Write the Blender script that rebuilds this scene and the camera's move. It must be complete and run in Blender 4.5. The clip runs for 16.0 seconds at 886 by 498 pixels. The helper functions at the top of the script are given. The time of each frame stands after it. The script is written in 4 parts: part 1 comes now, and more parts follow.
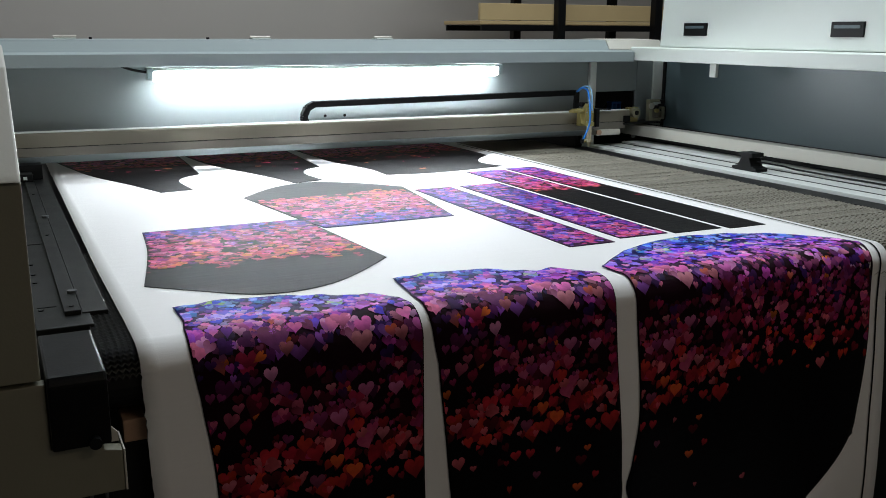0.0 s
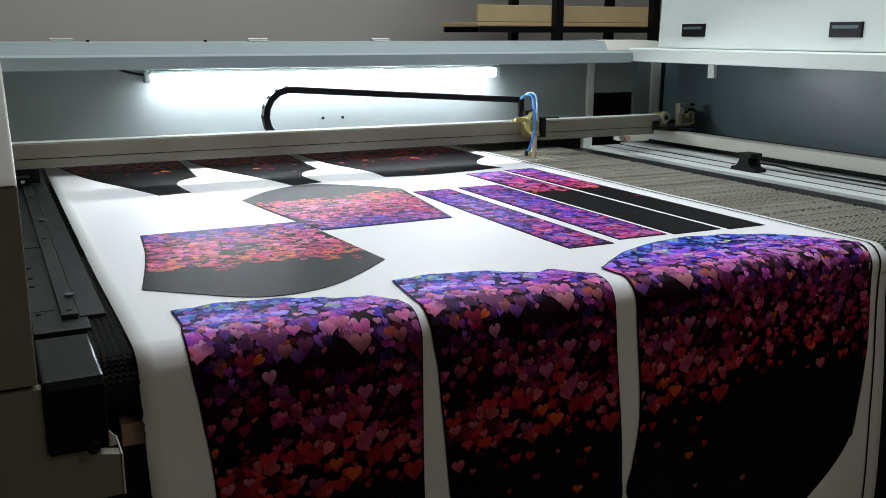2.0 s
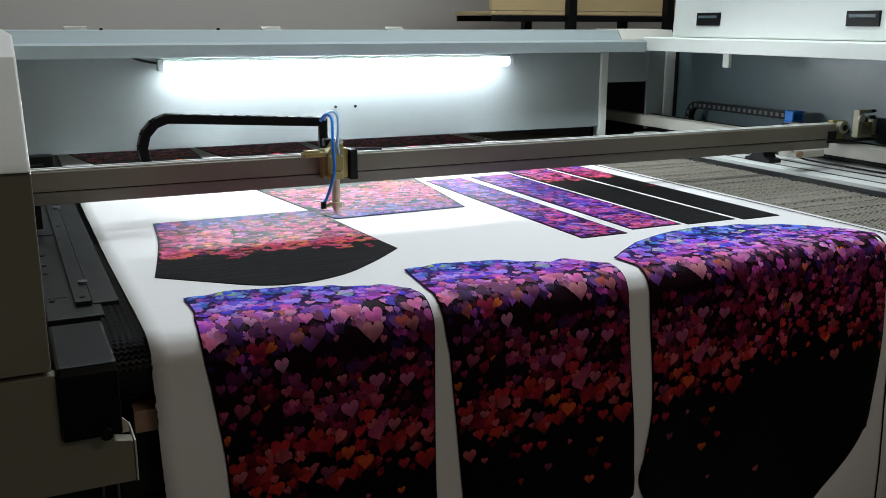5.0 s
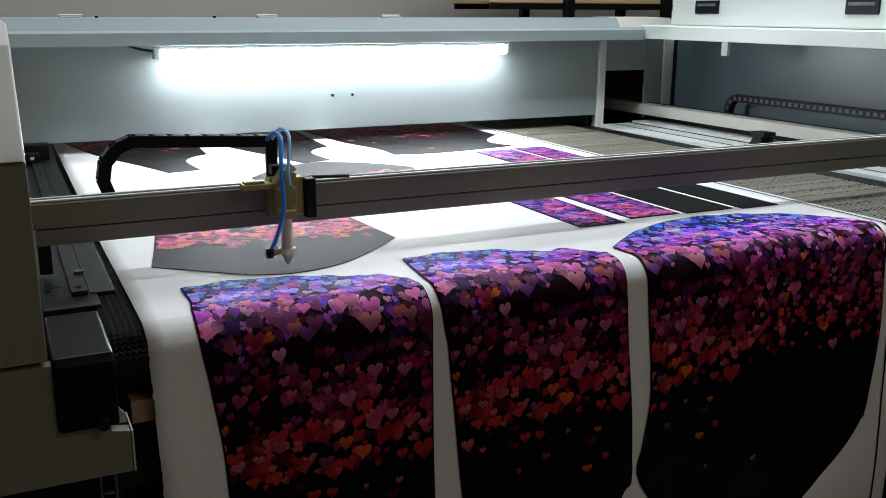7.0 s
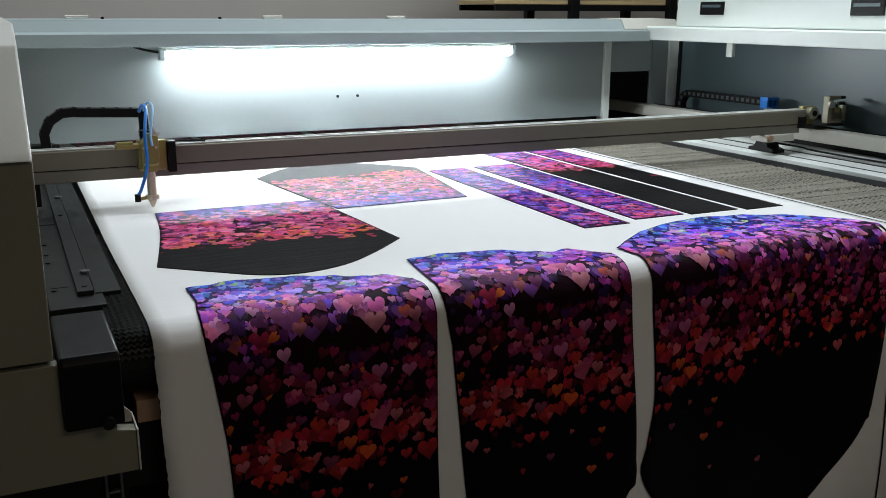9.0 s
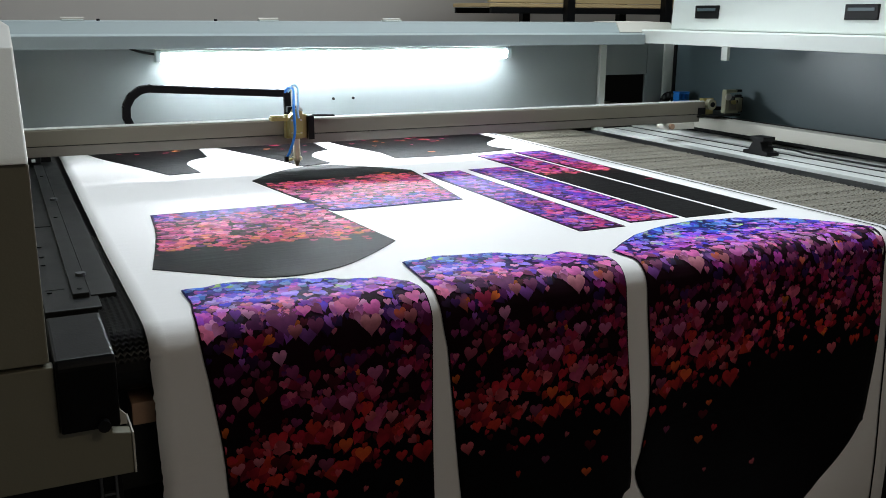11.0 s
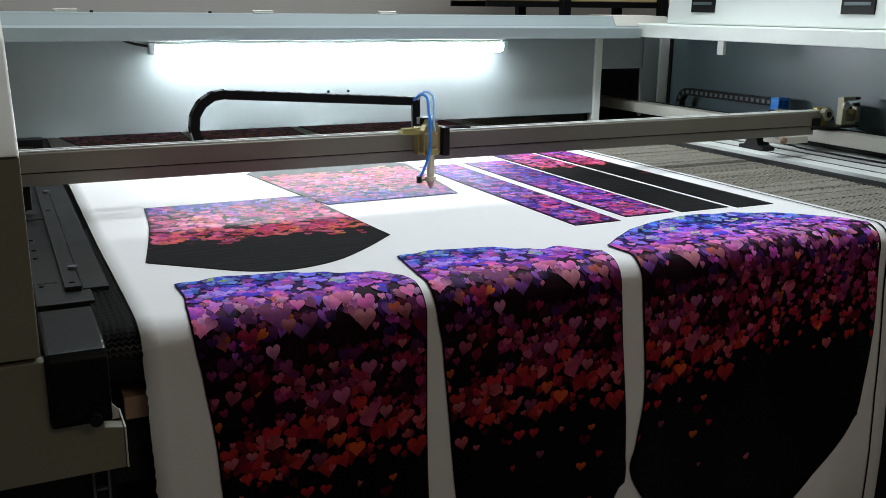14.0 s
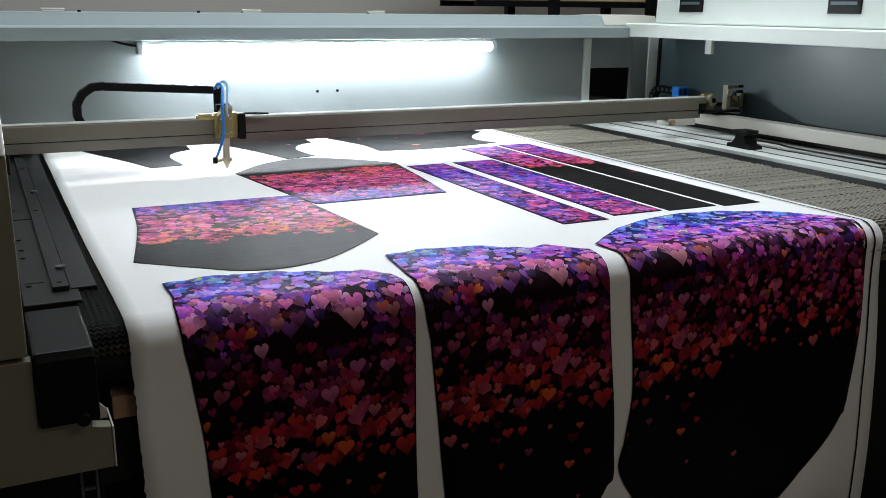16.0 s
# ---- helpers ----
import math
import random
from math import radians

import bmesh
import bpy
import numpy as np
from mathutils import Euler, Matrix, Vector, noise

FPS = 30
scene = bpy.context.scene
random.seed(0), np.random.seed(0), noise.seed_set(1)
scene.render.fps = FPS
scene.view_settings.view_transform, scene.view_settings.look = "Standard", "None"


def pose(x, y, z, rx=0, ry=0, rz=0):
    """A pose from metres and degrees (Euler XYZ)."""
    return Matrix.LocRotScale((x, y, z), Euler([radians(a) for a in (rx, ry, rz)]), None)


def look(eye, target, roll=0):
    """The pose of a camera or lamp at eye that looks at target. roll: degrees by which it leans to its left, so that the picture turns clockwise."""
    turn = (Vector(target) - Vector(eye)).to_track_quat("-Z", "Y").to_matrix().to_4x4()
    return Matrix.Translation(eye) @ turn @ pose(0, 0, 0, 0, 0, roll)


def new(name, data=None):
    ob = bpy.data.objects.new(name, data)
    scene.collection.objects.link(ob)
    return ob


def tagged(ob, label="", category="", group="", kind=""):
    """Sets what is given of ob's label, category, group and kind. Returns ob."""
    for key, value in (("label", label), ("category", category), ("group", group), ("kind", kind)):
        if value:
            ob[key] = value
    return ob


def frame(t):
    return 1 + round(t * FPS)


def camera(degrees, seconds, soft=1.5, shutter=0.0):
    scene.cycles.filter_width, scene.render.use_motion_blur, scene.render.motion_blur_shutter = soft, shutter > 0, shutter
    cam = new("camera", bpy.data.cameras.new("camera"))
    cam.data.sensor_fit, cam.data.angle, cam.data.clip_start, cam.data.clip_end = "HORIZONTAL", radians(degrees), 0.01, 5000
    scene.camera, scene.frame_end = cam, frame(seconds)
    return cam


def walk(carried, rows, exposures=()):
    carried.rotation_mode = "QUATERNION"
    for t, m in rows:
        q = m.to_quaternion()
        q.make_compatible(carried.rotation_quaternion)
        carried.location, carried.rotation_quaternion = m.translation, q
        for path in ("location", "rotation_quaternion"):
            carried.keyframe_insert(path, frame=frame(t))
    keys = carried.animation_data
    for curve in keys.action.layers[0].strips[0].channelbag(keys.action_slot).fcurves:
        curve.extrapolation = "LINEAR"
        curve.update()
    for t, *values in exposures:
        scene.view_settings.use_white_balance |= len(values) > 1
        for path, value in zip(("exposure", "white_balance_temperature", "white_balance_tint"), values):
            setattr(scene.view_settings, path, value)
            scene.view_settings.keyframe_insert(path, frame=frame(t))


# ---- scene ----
cam = camera(51.3, 16.0, soft=0.9)
PATH = [
    (0, (-0.159, -1.316, 1.383), (0.7, 0.431, 0.925), 0.3),
    (0.5, (-0.159, -1.315, 1.382), (0.699, 0.433, 0.927), 0.2),
    (1, (-0.156, -1.313, 1.382), (0.701, 0.437, 0.929), -0.0),
    (1.5, (-0.155, -1.31, 1.382), (0.707, 0.437, 0.927), 0.1),
    (2, (-0.157, -1.311, 1.382), (0.705, 0.435, 0.928), 0.1),
    (2.5, (-0.163, -1.315, 1.382), (0.697, 0.432, 0.928), 0.2),
    (3, (-0.164, -1.315, 1.382), (0.684, 0.438, 0.928), 0.1),
    (3.5, (-0.163, -1.313, 1.382), (0.681, 0.442, 0.927), 0.1),
    (4, (-0.161, -1.312, 1.381), (0.677, 0.444, 0.921), 0.1),
    (6.5, (-0.153, -1.301, 1.378), (0.686, 0.446, 0.883), 0.2),
    (7, (-0.155, -1.301, 1.379), (0.685, 0.444, 0.88), 0.2),
    (7.5, (-0.158, -1.303, 1.379), (0.68, 0.443, 0.879), 0.4),
    (8, (-0.158, -1.304, 1.379), (0.676, 0.444, 0.88), 0.4),
    (8.5, (-0.159, -1.304, 1.379), (0.674, 0.445, 0.88), 0.4),
    (9, (-0.156, -1.304, 1.378), (0.675, 0.446, 0.882), 0.2),
    (11.5, (-0.159, -1.307, 1.38), (0.683, 0.439, 0.89), 0.4),
    (12, (-0.16, -1.308, 1.38), (0.682, 0.44, 0.892), 0.4),
    (12.5, (-0.16, -1.307, 1.38), (0.679, 0.442, 0.893), 0.6),
    (13, (-0.158, -1.305, 1.38), (0.684, 0.441, 0.889), 0.7),
    (13.5, (-0.156, -1.301, 1.379), (0.69, 0.441, 0.879), 0.7),
    (14, (-0.154, -1.3, 1.379), (0.695, 0.439, 0.874), 0.6),
    (14.5, (-0.153, -1.296, 1.378), (0.7, 0.439, 0.867), 0.7),
    (15, (-0.152, -1.299, 1.377), (0.705, 0.434, 0.865), 0.6),
    (15.5, (-0.152, -1.304, 1.378), (0.708, 0.428, 0.868), 0.6),
    (16, (-0.152, -1.305, 1.378), (0.715, 0.425, 0.873), 0.6),
]
walk(cam, [(t, look(eye, target, roll)) for t, eye, target, roll in PATH],
     [(0, 0.25), (3, 0.25), (4.2, 0.33), (6.3, 0.43), (16, 0.44)])


# ---- world, light, exposure ----
world = bpy.data.worlds.new("room_air")
world.use_nodes = True
world.node_tree.nodes["Background"].inputs[0].default_value = (0.9, 0.93, 1.0, 1)
world.node_tree.nodes["Background"].inputs[1].default_value = 0.02
scene.world = world

BZ = 0.95            # height of the cutting bed
GZ = 1.09            # top of the gantry beam
YB = 1.70            # back panel


def ceiling_lamp(x, y, power, sx, sy, colour=(0.90, 1.0, 1.07)):
    d = bpy.data.lights.new("ceiling_light_glow", "AREA")
    d.shape, d.size, d.size_y, d.energy, d.color = "RECTANGLE", sx, sy, power, colour
    o = new("ceiling_light_glow", d)
    o.matrix_world = pose(x, y, 2.97)
    return tagged(o, "unseen ceiling panel light added over the workshop", "lamp")


ceiling_lamp(1.0, 1.75, 23, 3.2, 0.3)
# unseen light added to brighten the front right of the bed
ceiling_lamp(1.65, 0.45, 29, 2.4, 0.3)
ceiling_lamp(0.8, 3.0, 5, 2.4, 0.2)
# unseen warm fill added for the cloth that hangs in front
ceiling_lamp(1.0, -2.6, 8.3, 1.2, 0.3, (1.0, 0.86, 0.67))


# ---- materials ----
def nodes_of(m):
    m.use_nodes = True
    nt = m.node_tree
    return nt, nt.nodes["Principled BSDF"]


def N(nt, kind):
    return nt.nodes.new(kind)


def M(nt, op, a, b=None, c=None, clamp=False):
    n = nt.nodes.new("ShaderNodeMath")
    n.operation, n.use_clamp = op, clamp
    for i, v in enumerate((a, b, c)):
        if v is None:
            continue
        if isinstance(v, (int, float)):
            n.inputs[i].default_value = v
        else:
            nt.links.new(v, n.inputs[i])
    return n.outputs[0]


def VM(nt, op, a, b=None, s=None):
    n = nt.nodes.new("ShaderNodeVectorMath")
    n.operation = op
    for i, v in enumerate((a, b)):
        if v is None:
            continue
        if isinstance(v, tuple):
            n.inputs[i].default_value = v
        else:
            nt.links.new(v, n.inputs[i])
    if s is not None:
        n.inputs["Scale"].default_value = s
    return n.outputs[0]


def mixc(nt, f, a, b):
    n = nt.nodes.new("ShaderNodeMix")
    n.data_type = "RGBA"
    for i, v in ((0, f), (6, a), (7, b)):
        if isinstance(v, (int, float, tuple)):
            n.inputs[i].default_value = v
        else:
            nt.links.new(v, n.inputs[i])
    return n.outputs[2]


def surface(name, colour, rough=0.5, metal=0.0, grain=40.0, vary=0.12, stains=3.0, bump=0.1, spec=0.5, coat=0.0, stretch=None):
    """Paint, metal or plastic with fine grain, larger stains and slight relief."""
    m = bpy.data.materials.new(name)
    nt, b = nodes_of(m)
    co = N(nt, "ShaderNodeTexCoord").outputs["Object"]
    if stretch:
        mp = N(nt, "ShaderNodeMapping")
        mp.inputs["Scale"].default_value = stretch
        nt.links.new(co, mp.inputs["Vector"])
        co = mp.outputs[0]
    big = N(nt, "ShaderNodeTexNoise")
    big.inputs["Scale"].default_value, big.inputs["Detail"].default_value = stains, 5
    nt.links.new(co, big.inputs["Vector"])
    fine = N(nt, "ShaderNodeTexNoise")
    fine.inputs["Scale"].default_value, fine.inputs["Detail"].default_value = grain * 8, 3
    nt.links.new(co, fine.inputs["Vector"])
    f = M(nt, "ADD", M(nt, "MULTIPLY", big.outputs[0], 0.7), M(nt, "MULTIPLY", fine.outputs[0], 0.3))
    dark = tuple(c * (1 - vary * 2) for c in colour) + (1,)
    light = tuple(min(1, c * (1 + vary)) for c in colour) + (1,)
    nt.links.new(mixc(nt, f, dark, light), b.inputs["Base Color"])
    nt.links.new(M(nt, "ADD", M(nt, "MULTIPLY", big.outputs[0], 0.2), rough - 0.1, clamp=True), b.inputs["Roughness"])
    b.inputs["Metallic"].default_value = metal
    b.inputs["Specular IOR Level"].default_value = spec
    b.inputs["Coat Weight"].default_value = coat
    bp = N(nt, "ShaderNodeBump")
    bp.inputs["Strength"].default_value, bp.inputs["Distance"].default_value = bump, 0.002
    nt.links.new(fine.outputs[0], bp.inputs["Height"])
    nt.links.new(bp.outputs[0], b.inputs["Normal"])
    return m


def uv(nt, name):
    n = nt.nodes.new("ShaderNodeUVMap")
    n.uv_map = name
    return n.outputs[0]


def ramp(nt, fac, stops):
    n = nt.nodes.new("ShaderNodeValToRGB")
    e = n.color_ramp.elements
    while len(e) < len(stops):
        e.new(0.5)
    for el, (p, c) in zip(e, stops):
        el.position, el.color = p, (*c, 1)
    nt.links.new(fac, n.inputs[0])
    return n.outputs[0]


def weave(nt, b, scale, strength, co):
    """Knit relief and long soft wrinkles."""
    w1 = N(nt, "ShaderNodeTexNoise")
    w1.inputs["Scale"].default_value = scale
    nt.links.new(co, w1.inputs["Vector"])
    mp = N(nt, "ShaderNodeMapping")
    mp.inputs["Scale"].default_value = (4.0, 34.0, 4.0)
    nt.links.new(co, mp.inputs["Vector"])
    w2 = N(nt, "ShaderNodeTexNoise")
    w2.inputs["Scale"].default_value, w2.inputs["Detail"].default_value = 1.6, 3
    nt.links.new(mp.outputs[0], w2.inputs["Vector"])
    h = M(nt, "ADD", M(nt, "MULTIPLY", w1.outputs[0], 0.15), w2.outputs[0])
    bp = N(nt, "ShaderNodeBump")
    bp.inputs["Strength"].default_value, bp.inputs["Distance"].default_value = strength, 0.004
    nt.links.new(h, bp.inputs["Height"])
    nt.links.new(bp.outputs[0], b.inputs["Normal"])


def fabric_white():
    m = bpy.data.materials.new("white_polyester_knit")
    nt, b = nodes_of(m)
    co = uv(nt, "print")
    n = N(nt, "ShaderNodeTexNoise")
    n.inputs["Scale"].default_value, n.inputs["Detail"].default_value = 900, 2
    nt.links.new(co, n.inputs["Vector"])
    nt.links.new(mixc(nt, n.outputs[0], (0.74, 0.72, 0.71, 1), (0.86, 0.85, 0.84, 1)), b.inputs["Base Color"])
    b.inputs["Roughness"].default_value = 0.55
    b.inputs["Sheen Weight"].default_value = 0.15
    weave(nt, b, 700, 0.16, co)
    return m


def fabric_print(name):
    """Ground of the sublimated print: deep blue through plum into black, under the hearts."""
    m = bpy.data.materials.new(name)
    nt, b = nodes_of(m)
    co = uv(nt, "print")
    fd = nt.nodes.new("ShaderNodeSeparateXYZ")
    nt.links.new(uv(nt, "fade"), fd.inputs[0])
    wob = N(nt, "ShaderNodeTexNoise")
    wob.inputs["Scale"].default_value, wob.inputs["Detail"].default_value = 30, 3
    nt.links.new(co, wob.inputs["Vector"])
    g = M(nt, "ADD", fd.outputs[0], M(nt, "MULTIPLY", M(nt, "SUBTRACT", wob.outputs[0], 0.5), 0.3))
    under = ramp(nt, g, [(0.0, (0.008, 0.016, 0.12)), (0.14, (0.02, 0.008, 0.09)), (0.25, (0.03, 0.003, 0.035)), (0.36, (0.012, 0.001, 0.006)), (0.5, (0.008, 0.0006, 0.0015)), (0.66, (0.0015, 0.001, 0.0015))])
    nt.links.new(under, b.inputs["Base Color"])
    b.inputs["Roughness"].default_value = 0.52
    b.inputs["Specular IOR Level"].default_value = 0.07
    weave(nt, b, 700, 0.34, co)
    return m


def fabric_ink(name):
    """Printed hearts: each one's dye colour, broken by the knit."""
    m = bpy.data.materials.new(name)
    nt, b = nodes_of(m)
    at = nt.nodes.new("ShaderNodeAttribute")
    at.attribute_name = "ink"
    co = N(nt, "ShaderNodeTexCoord").outputs["Object"]
    n = N(nt, "ShaderNodeTexNoise")
    n.inputs["Scale"].default_value, n.inputs["Detail"].default_value = 90, 4
    nt.links.new(co, n.inputs["Vector"])
    k = M(nt, "ADD", M(nt, "MULTIPLY", n.outputs[0], 0.9), 0.55)
    v = nt.nodes.new("ShaderNodeVectorMath")
    v.operation = "SCALE"
    nt.links.new(at.outputs["Color"], v.inputs[0])
    nt.links.new(k, v.inputs["Scale"])
    nt.links.new(VM(nt, "MINIMUM", v.outputs[0], (0.9, 0.9, 0.9)), b.inputs["Base Color"])
    b.inputs["Roughness"].default_value = 0.52
    b.inputs["Specular IOR Level"].default_value = 0.10
    weave(nt, b, 700, 0.25, co)
    return m


WHITE = fabric_white()
PRINT = fabric_print("printed_knit_ground")
INK = fabric_ink("heart_print_dye")
CREAM = surface("cream_powder_coat", (0.54, 0.52, 0.46), 0.45, vary=0.05)
GREY = surface("grey_green_paint", (0.28, 0.33, 0.33), 0.42, vary=0.05)
PANEL = surface("pale_grey_panel_paint", (0.27, 0.31, 0.31), 0.5, vary=0.05)
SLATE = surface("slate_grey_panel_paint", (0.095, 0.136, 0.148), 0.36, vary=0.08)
HOODW = surface("white_powder_coat", (0.72, 0.77, 0.72), 0.45, vary=0.04)
# front-left covers: dark taupe carries the shade of their viewer-facing sides
COVER_SHADE = surface("shaded_cover_coat", (0.20, 0.19, 0.14), 0.5, vary=0.05)
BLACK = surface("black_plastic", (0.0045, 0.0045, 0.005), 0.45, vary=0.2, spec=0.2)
BLACKM = surface("black_anodised_plate", (0.014, 0.0145, 0.014), 0.42, 0.0, spec=0.17, vary=0.42, stains=15)
ALU = surface("brushed_aluminium", (0.62, 0.58, 0.52), 0.36, 0.85, vary=0.1)
ALUD = surface("anodised_gantry_aluminium", (0.20, 0.182, 0.14), 0.44, 0.3, vary=0.1)
ALUL = surface("satin_lower_rail_aluminium", (0.20, 0.185, 0.155), 0.4, 0.4, vary=0.1)
RAILW = surface("white_rail_profile", (0.62, 0.64, 0.61), 0.6, 0.0, vary=0.06)
BRASS = surface("yellow_zinc_plate", (0.38, 0.32, 0.12), 0.38, 0.55, vary=0.15)
ZINC = surface("pale_zinc_casting", (0.30, 0.29, 0.20), 0.45, 0.3, vary=0.15)
CHAINP = surface("grey_chain_pad_plastic", (0.075, 0.08, 0.085), 0.4, vary=0.1)
BLUE = surface("blue_air_hose", (0.02, 0.22, 0.72), 0.3, vary=0.05)
MESH = surface("steel_honeycomb_strip", (0.23, 0.21, 0.165), 0.6, 0.1, vary=0.42, stains=7, stretch=(2.5, 30.0, 1.0))
MESHD = surface("blackened_steel_honeycomb", (0.05, 0.05, 0.048), 0.38, 0.6, vary=0.3)
GLOSSB = surface("glossy_black_paint", (0.005, 0.005, 0.0055), 0.34, vary=0.2, spec=0.11, stains=12)
WOOD = surface("pale_varnished_board", (0.55, 0.40, 0.20), 0.5, vary=0.12, stains=5)
CARTON = surface("brown_timber_block", (0.42, 0.26, 0.17), 0.7, vary=0.2)
WALLP = surface("beige_wall_paint", (0.52, 0.475, 0.43), 0.8, vary=0.04, stains=1.2)
FLOORM = surface("grey_concrete", (0.10, 0.10, 0.10), 0.7, vary=0.2)
CEILM = surface("white_ceiling_paint", (0.75, 0.74, 0.72), 0.85, vary=0.03)

TUBE = bpy.data.materials.new("fluorescent_tube_glow")
nt, b = nodes_of(TUBE)
b.inputs["Base Color"].default_value = (0.9, 0.93, 1, 1)
b.inputs["Emission Color"].default_value = (0.88, 0.945, 1.0, 1)
b.inputs["Emission Strength"].default_value = 66.0


# ---- building helpers ----
def part(name, bm, material, parent=None, label="", smooth=False):
    me = bpy.data.meshes.new(name)
    bmesh.ops.recalc_face_normals(bm, faces=bm.faces)
    if smooth:
        for f in bm.faces:
            f.smooth = True
    bm.to_mesh(me)
    bm.free()
    me.materials.append(material)
    ob = new(name, me)
    if parent is not None:
        ob.parent = parent
    if label:
        ob["label"] = label
    return ob


def bevelled(bm, w, seg=2):
    if w:
        bmesh.ops.bevel(bm, geom=bm.edges[:], offset=w, segments=seg, affect="EDGES", profile=0.6)
    return bm


def box(x0, x1, y0, y1, z0, z1, w=0.002, bm=None):
    b2 = bmesh.new()
    bmesh.ops.create_cube(b2, size=1)
    for v in b2.verts:
        v.co = Vector(((x0 + x1) / 2 + v.co.x * (x1 - x0), (y0 + y1) / 2 + v.co.y * (y1 - y0), (z0 + z1) / 2 + v.co.z * (z1 - z0)))
    bevelled(b2, w)
    return add(bm, b2)


def add(bm, b2):
    if bm is None:
        return b2
    tmp = bpy.data.meshes.new("tmp")
    b2.to_mesh(tmp)
    b2.free()
    bm.from_mesh(tmp)
    bpy.data.meshes.remove(tmp)
    return bm


def prism(profile, a, c, axis="x", w=0.0, bm=None):
    """A closed profile drawn out along an axis from a to c. Profile pairs are (y, z) for x, (x, z) for y, (x, y) for z."""
    b2 = bmesh.new()
    put = {"x": lambda p, s: (s, p[0], p[1]), "y": lambda p, s: (p[0], s, p[1]), "z": lambda p, s: (p[0], p[1], s)}[axis]
    lo = [b2.verts.new(put(p, a)) for p in profile]
    hi = [b2.verts.new(put(p, c)) for p in profile]
    n = len(profile)
    b2.faces.new(lo)
    b2.faces.new(hi[::-1])
    for i in range(n):
        b2.faces.new((lo[i], hi[i], hi[(i + 1) % n], lo[(i + 1) % n]))
    bmesh.ops.recalc_face_normals(b2, faces=b2.faces)
    bevelled(b2, w)
    return add(bm, b2)


def rod(p, q, r, n=14, r2=None, bm=None):
    b2 = bmesh.new()
    p, q = Vector(p), Vector(q)
    bmesh.ops.create_cone(b2, cap_ends=True, segments=n, radius1=r, radius2=r if r2 is None else r2, depth=(q - p).length)
    m = Matrix.Translation((p + q) / 2) @ (q - p).to_track_quat("Z", "Y").to_matrix().to_4x4()
    bmesh.ops.transform(b2, matrix=m, verts=b2.verts)
    return add(bm, b2)


def hose(points, r, n=10, bm=None):
    """A round hose through points, smoothed."""
    pts = [Vector(p) for p in points]
    fine = []
    for i in range(len(pts) - 1):
        p0, p1, p2, p3 = pts[max(i - 1, 0)], pts[i], pts[i + 1], pts[min(i + 2, len(pts) - 1)]
        for k in range(6):
            t = k / 6
            fine.append(0.5 * (2 * p1 + (p2 - p0) * t + (2 * p0 - 5 * p1 + 4 * p2 - p3) * t * t + (3 * p1 - p0 - 3 * p2 + p3) * t ** 3))
    fine.append(pts[-1])
    b2 = bmesh.new()
    rings = []
    for i, p in enumerate(fine):
        d = (fine[min(i + 1, len(fine) - 1)] - fine[max(i - 1, 0)]).normalized()
        s = d.cross(Vector((0.3, 1, 0.2))).normalized()
        u = d.cross(s)
        rings.append([b2.verts.new(p + r * (math.cos(2 * math.pi * k / n) * s + math.sin(2 * math.pi * k / n) * u)) for k in range(n)])
    for ra, rb in zip(rings, rings[1:]):
        for k in range(n):
            b2.faces.new((ra[k], ra[(k + 1) % n], rb[(k + 1) % n], rb[k]))
    b2.faces.new(rings[0])
    b2.faces.new(rings[-1])
    return add(bm, b2)


def thing(name, label, category, group="", kind=""):
    return tagged(new(name), label, category, group, kind)


# ---- room ----
def room():
    floor = part("floor", box(-4, 6, -4, 4.2, -0.1, 0, 0), FLOORM)
    tagged(floor, "dark grey concrete workshop floor", "floor", kind="structure")
    c = part("ceiling", box(-4, 6, -4, 4.2, 3.0, 3.1, 0), CEILM)
    tagged(c, "plain white workshop ceiling", "ceiling", kind="structure")
    for nm, e in (("wall_north", (-4, 2.45, 3.6, 3.8, 0, 3)), ("wall_north_recess", (2.45, 6, 4.0, 4.2, 0, 3)), ("wall_corner", (2.45, 2.6, 3.6, 4.0, 0, 3)),
                  ("wall_south", (-4, 6, -4, -3.8, 0, 3)),
                  ("wall_west", (-4, -3.8, -3.8, 3.6, 0, 3)), ("wall_east", (5.8, 6, -3.8, 4.0, 0, 3))):
        w = part(nm, box(*e, 0), WALLP)
        tagged(w, "plain beige painted workshop wall", "wall", kind="structure")


room()


def storage_rack():
    r = thing("storage_rack", "black steel storage rack with pale wooden shelf boards", "shelf")
    for x, y in ((2.422, 2.655), (3.022, 2.655), (2.43, 3.10), (3.06, 3.10)):
        part("post", box(x, x + 0.045, y, y + 0.043, 0, 1.95, 0.003), BLACK, r)
    for z in (0.5, 1.0, 1.42, 1.80):
        part("crossbar", box(2.02, 3.4, 2.702, 2.72, z - 0.03, z - 0.002, 0.002), BLACK, r)
        part("crossbar", box(2.02, 3.4, 3.08, 3.098, z - 0.03, z - 0.002, 0.002), BLACK, r)
        part("shelf_board", box(2.01, 3.5, 2.702, 2.725, z + 0.02, z + 0.10, 0.003), WOOD, r, "pale wooden front board")
        part("shelf_board", box(2.01, 3.5, 2.702, 3.098, z, z + 0.018, 0.003), WOOD, r)
    return r


storage_rack()


# ---- laser cutter: frame and covers ----
cutter = thing("laser_cutter", "large grey and cream flatbed laser cutting machine with open top", "machine")


